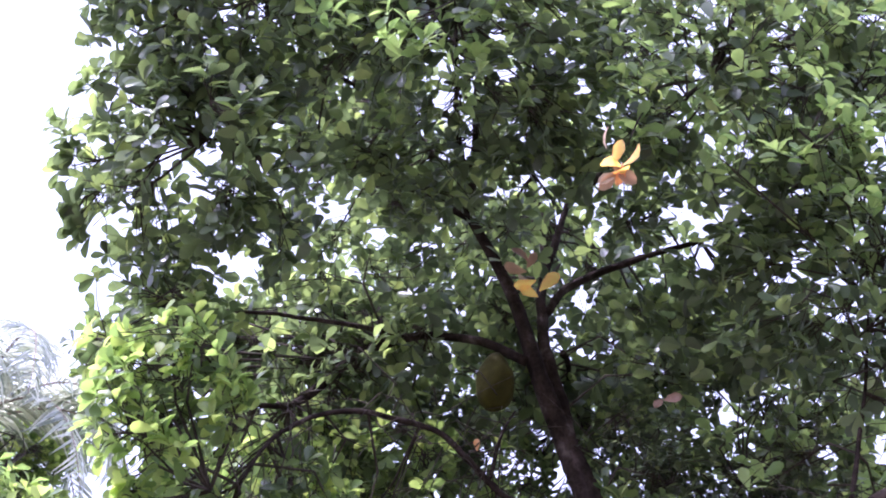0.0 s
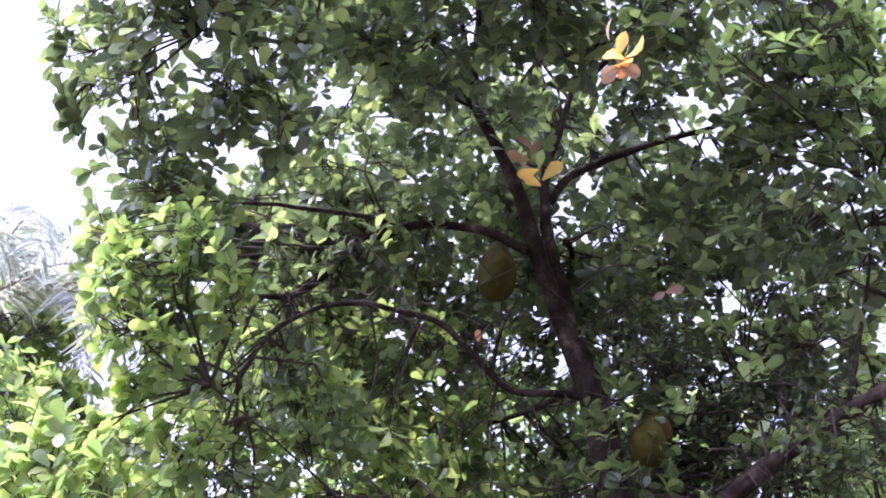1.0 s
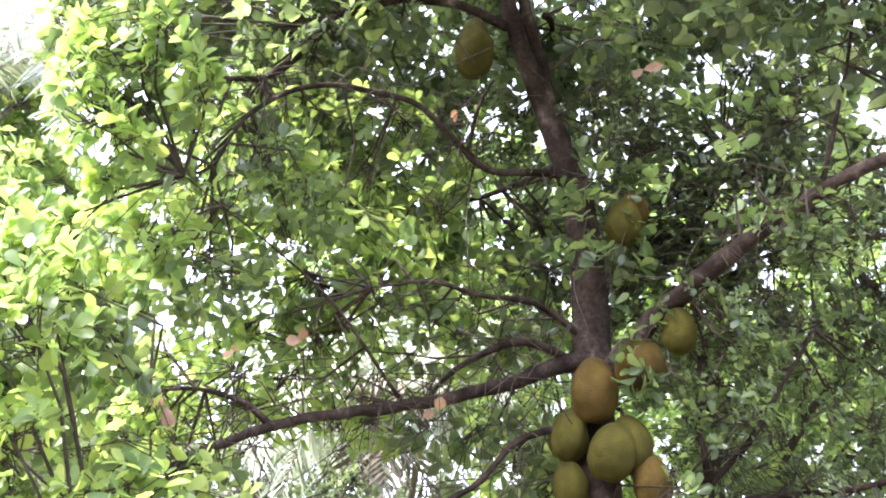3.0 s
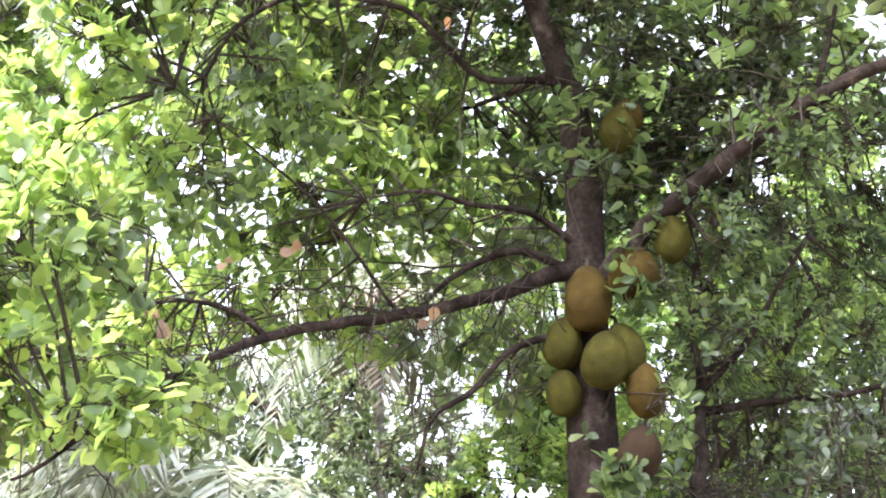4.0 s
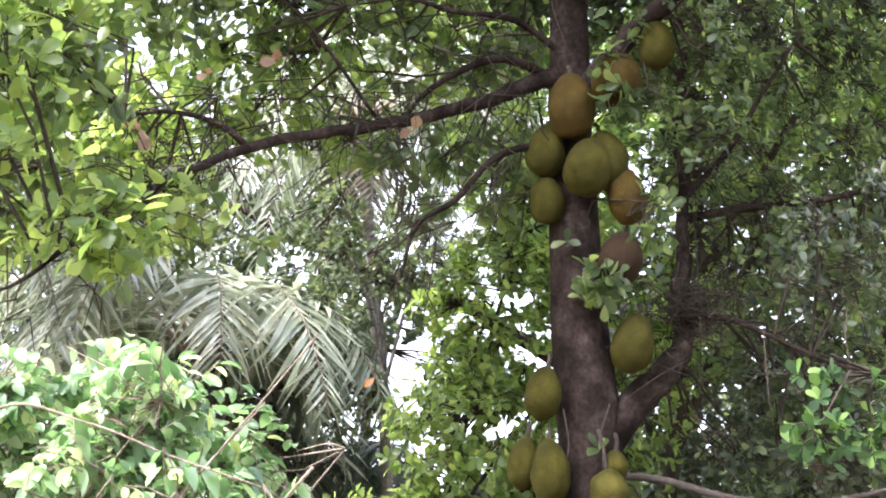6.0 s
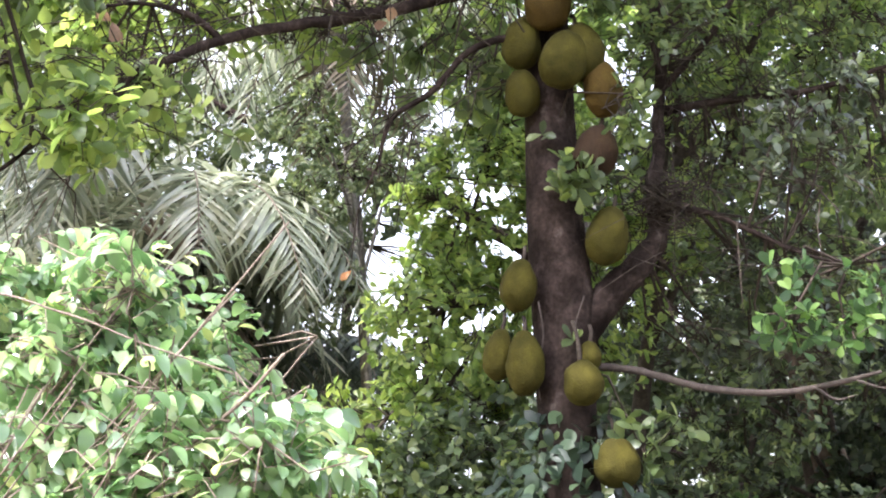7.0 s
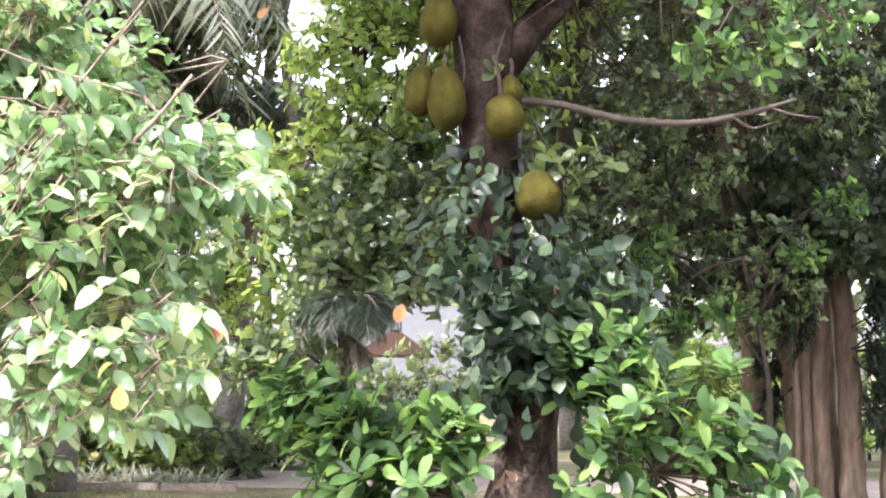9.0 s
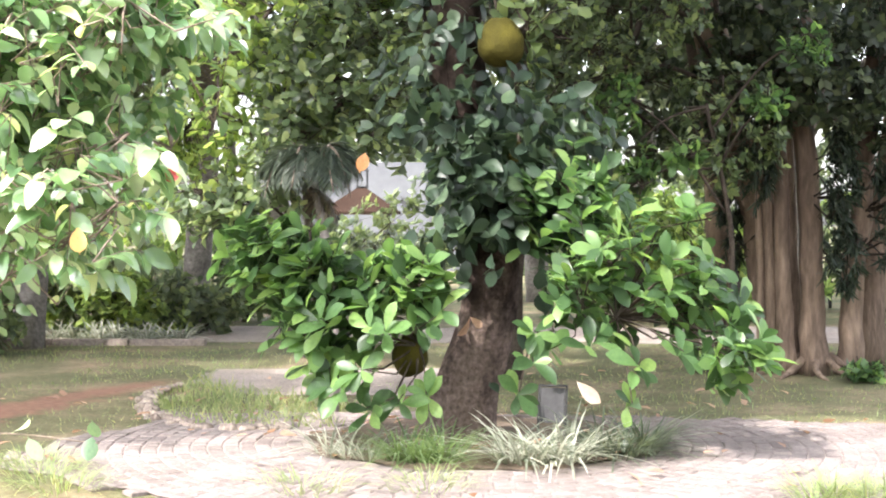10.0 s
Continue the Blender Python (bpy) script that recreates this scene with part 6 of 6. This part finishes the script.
tagged(put("bed_grass", mesh_from("bed_grass", v.tolist(), f), M_BED_GRASS), "fresh green grass inside the stone edging", "grass", kind="stuff")
n = 200
a, r = grng.uniform(0, 6.28, n), grng.uniform(0.4, 4.5, n)
lb = np.stack([BED[0] + r * np.cos(a), BED[1] + r * np.sin(a), np.full(n, 0.045)], 1)
la = unit(np.stack([np.cos(a * 7), np.sin(a * 7), grng.normal(0, 0.12, n)], 1))
v, f = blades(lb, la, unit(np.stack([grng.normal(0, 0.25, n), grng.normal(0, 0.25, n), np.ones(n)], 1)), grng.uniform(0.06, 0.15, n), OBOVATE, 0.3, 0.15, grng)
tagged(put("leaf_litter", mesh_from("leaf_litter", v.tolist(), f), M_DRY), "brown fallen leaves scattered on the ground", "leaves", kind="stuff")

# stones that edge the grass bed beside the path
st = thing("stone_edging", "row of rough pale stones edging the grass", "edging", kind="structure")
edge = smooth_path([(-1.25, 10.0, 0), (-1.6, 9.95, 0), (-1.97, 10.05, 0), (-2.35, 10.55, 0), (-2.6, 11.2, 0), (-2.74, 12.0, 0), (-2.66, 12.6, 0)], 6)
for k in range(len(edge) * 2 - 1):
    x, y = 0.5 * (edge[k // 2][:2] + edge[(k + 1) // 2][:2])
    bm = bmesh.new()
    bmesh.ops.create_icosphere(bm, subdivisions=2, radius=0.5)
    w, d, h = grng.uniform(0.06, 0.13), grng.uniform(0.06, 0.11), grng.uniform(0.04, 0.09)
    for q in bm.verts:
        q.co *= 1 + 0.35 * noise.noise(q.co * 2.2 + Vector((k * 3.1, 0, 0)))
        q.co = Vector((q.co.x * w, q.co.y * d, q.co.z * h))
    o = part("stone", bm, M_STONE, st)
    o.location = (x + grng.normal(0, 0.04), y + grng.normal(0, 0.04), 0.008)

for k in range(9):
    tuft("pale striped clump planted behind the kerb", -5.3 + 0.2 * k, 17.6 + 0.1 * (k % 3), 36, 0.3, M_BLADE, 260 + k, 0.03, 0.12)

# a low dark fence far behind the lawn
fence = thing("fence", "low dark garden fence beyond the lawn", "fence")
for k in range(9):
    bm = bmesh.new()
    box(bm, 2.2 + 0.75 * k, 25.0, 0.5, 0.06, 0.06, 1.1, 0.006)
    part("post", bm, M_IRON, fence, smooth=False)
for z in (0.45, 0.9):
    bm = bmesh.new()
    box(bm, 5.2, 24.96, z, 6.3, 0.03, 0.05, 0.006)
    part("rail", bm, M_IRON, fence, smooth=False)
lant = thing("garden_lantern", "black iron lantern standing on the pavilion roof", "lantern", (-2.96, 40, 2.6))
for a in range(4):
    bm = bmesh.new()
    box(bm, 0.14 * (1 if a % 2 else -1), 0.14 * (1 if a > 1 else -1), 0.25, 0.03, 0.03, 0.5, 0.004)
    part("corner_bar", bm, M_IRON, lant, smooth=False)
bm = bmesh.new()
bmesh.ops.create_cone(bm, cap_ends=True, segments=4, radius1=0.3, radius2=0.03, depth=0.2, matrix=Matrix.Translation((0, 0, 0.6)) @ Matrix.Rotation(math.pi / 4, 4, "Z"))
part("cap", bm, M_IRON, lant, smooth=False)
bm = bmesh.new()
box(bm, 0, 0, 0.02, 0.34, 0.34, 0.04, 0.005)
part("base", bm, M_IRON, lant, smooth=False)

# a concrete kerb beyond the lawn
kerb = thing("kerb", "low pale concrete kerb along the planting", "kerb", kind="structure")
for k in range(6):
    bm = bmesh.new()
    box(bm, -8.65 + k * 0.98, 17.25, -0.01, 0.96, 0.14, 0.13, 0.012)
    part("kerb_stone", bm, M_CONCRETE, kerb, smooth=False)

# ---- the cobbles ----
def cobble_mesh(seed):
    rng = np.random.default_rng(seed)
    top = [(sx * (0.5 - 0.1) + rng.uniform(-0.05, 0.05), sy * (0.5 - 0.1) + rng.uniform(-0.05, 0.05), 1.0) for sx, sy in ((-1, -1), (1, -1), (1, 1), (-1, 1))]
    low = [(sx * 0.5, sy * 0.5, 0.8) for sx, sy in ((-1, -1), (1, -1), (1, 1), (-1, 1))]
    foot = [(x, y, 0.0) for x, y, z in low]
    f = [(0, 1, 2, 3)] + [(4 + k, 4 + (k + 1) % 4, (k + 1) % 4, k) for k in range(4)] + [(8 + k, 8 + (k + 1) % 4, 4 + (k + 1) % 4, 4 + k) for k in range(4)]
    return top + low + foot, f


shapes = []
for k in range(5):
    v, f = cobble_mesh(300 + k)
    me = mesh_from("cobble", v, f, False)
    me.materials.append(M_COBBLE)
    shapes.append((me, v, f))
jv, jf, made = [], [], 0
ring = BED[2] + 0.06
while ring < 6.2:
    m = int(2 * math.pi * ring / 0.125)
    for k in range(m):
        a = 2 * math.pi * (k + 0.5 * (int(ring * 10) % 2)) / m
        x, y = BED[0] + ring * math.cos(a), BED[1] + ring * math.sin(a)
        if ring > paved_to(a) + grng.uniform(-0.08, 0.1) or y < 5.2 or abs(x) > 4.2 or grng.uniform() < 0.02:
            continue
        mat4 = Matrix.Translation((x, y, -0.031 + grng.uniform(-0.004, 0.004))) @ Matrix.Rotation(a + math.pi / 2 + grng.normal(0, 0.05), 4, "Z") @ Matrix.Rotation(grng.normal(0, 0.03), 4, "X") @ Matrix.Diagonal((0.12, 0.104, 0.04, 1))
        me, v, f = shapes[int(grng.integers(5))]
        if made < 300 and y < 8.35 and y > 7.55 and -1.1 < x < 1.3:
            o = new("cobble", me)
            o.parent = pavement
            o.matrix_basis = mat4
            made += 1
        else:
            off = len(jv)
            jv += [tuple(mat4 @ Vector(q)) for q in v]
            jf += [tuple(i + off for i in q) for q in f]
    ring += 0.108
put("cobbles", mesh_from("cobbles", jv, jf, False), M_COBBLE, pavement, kind="stuff")
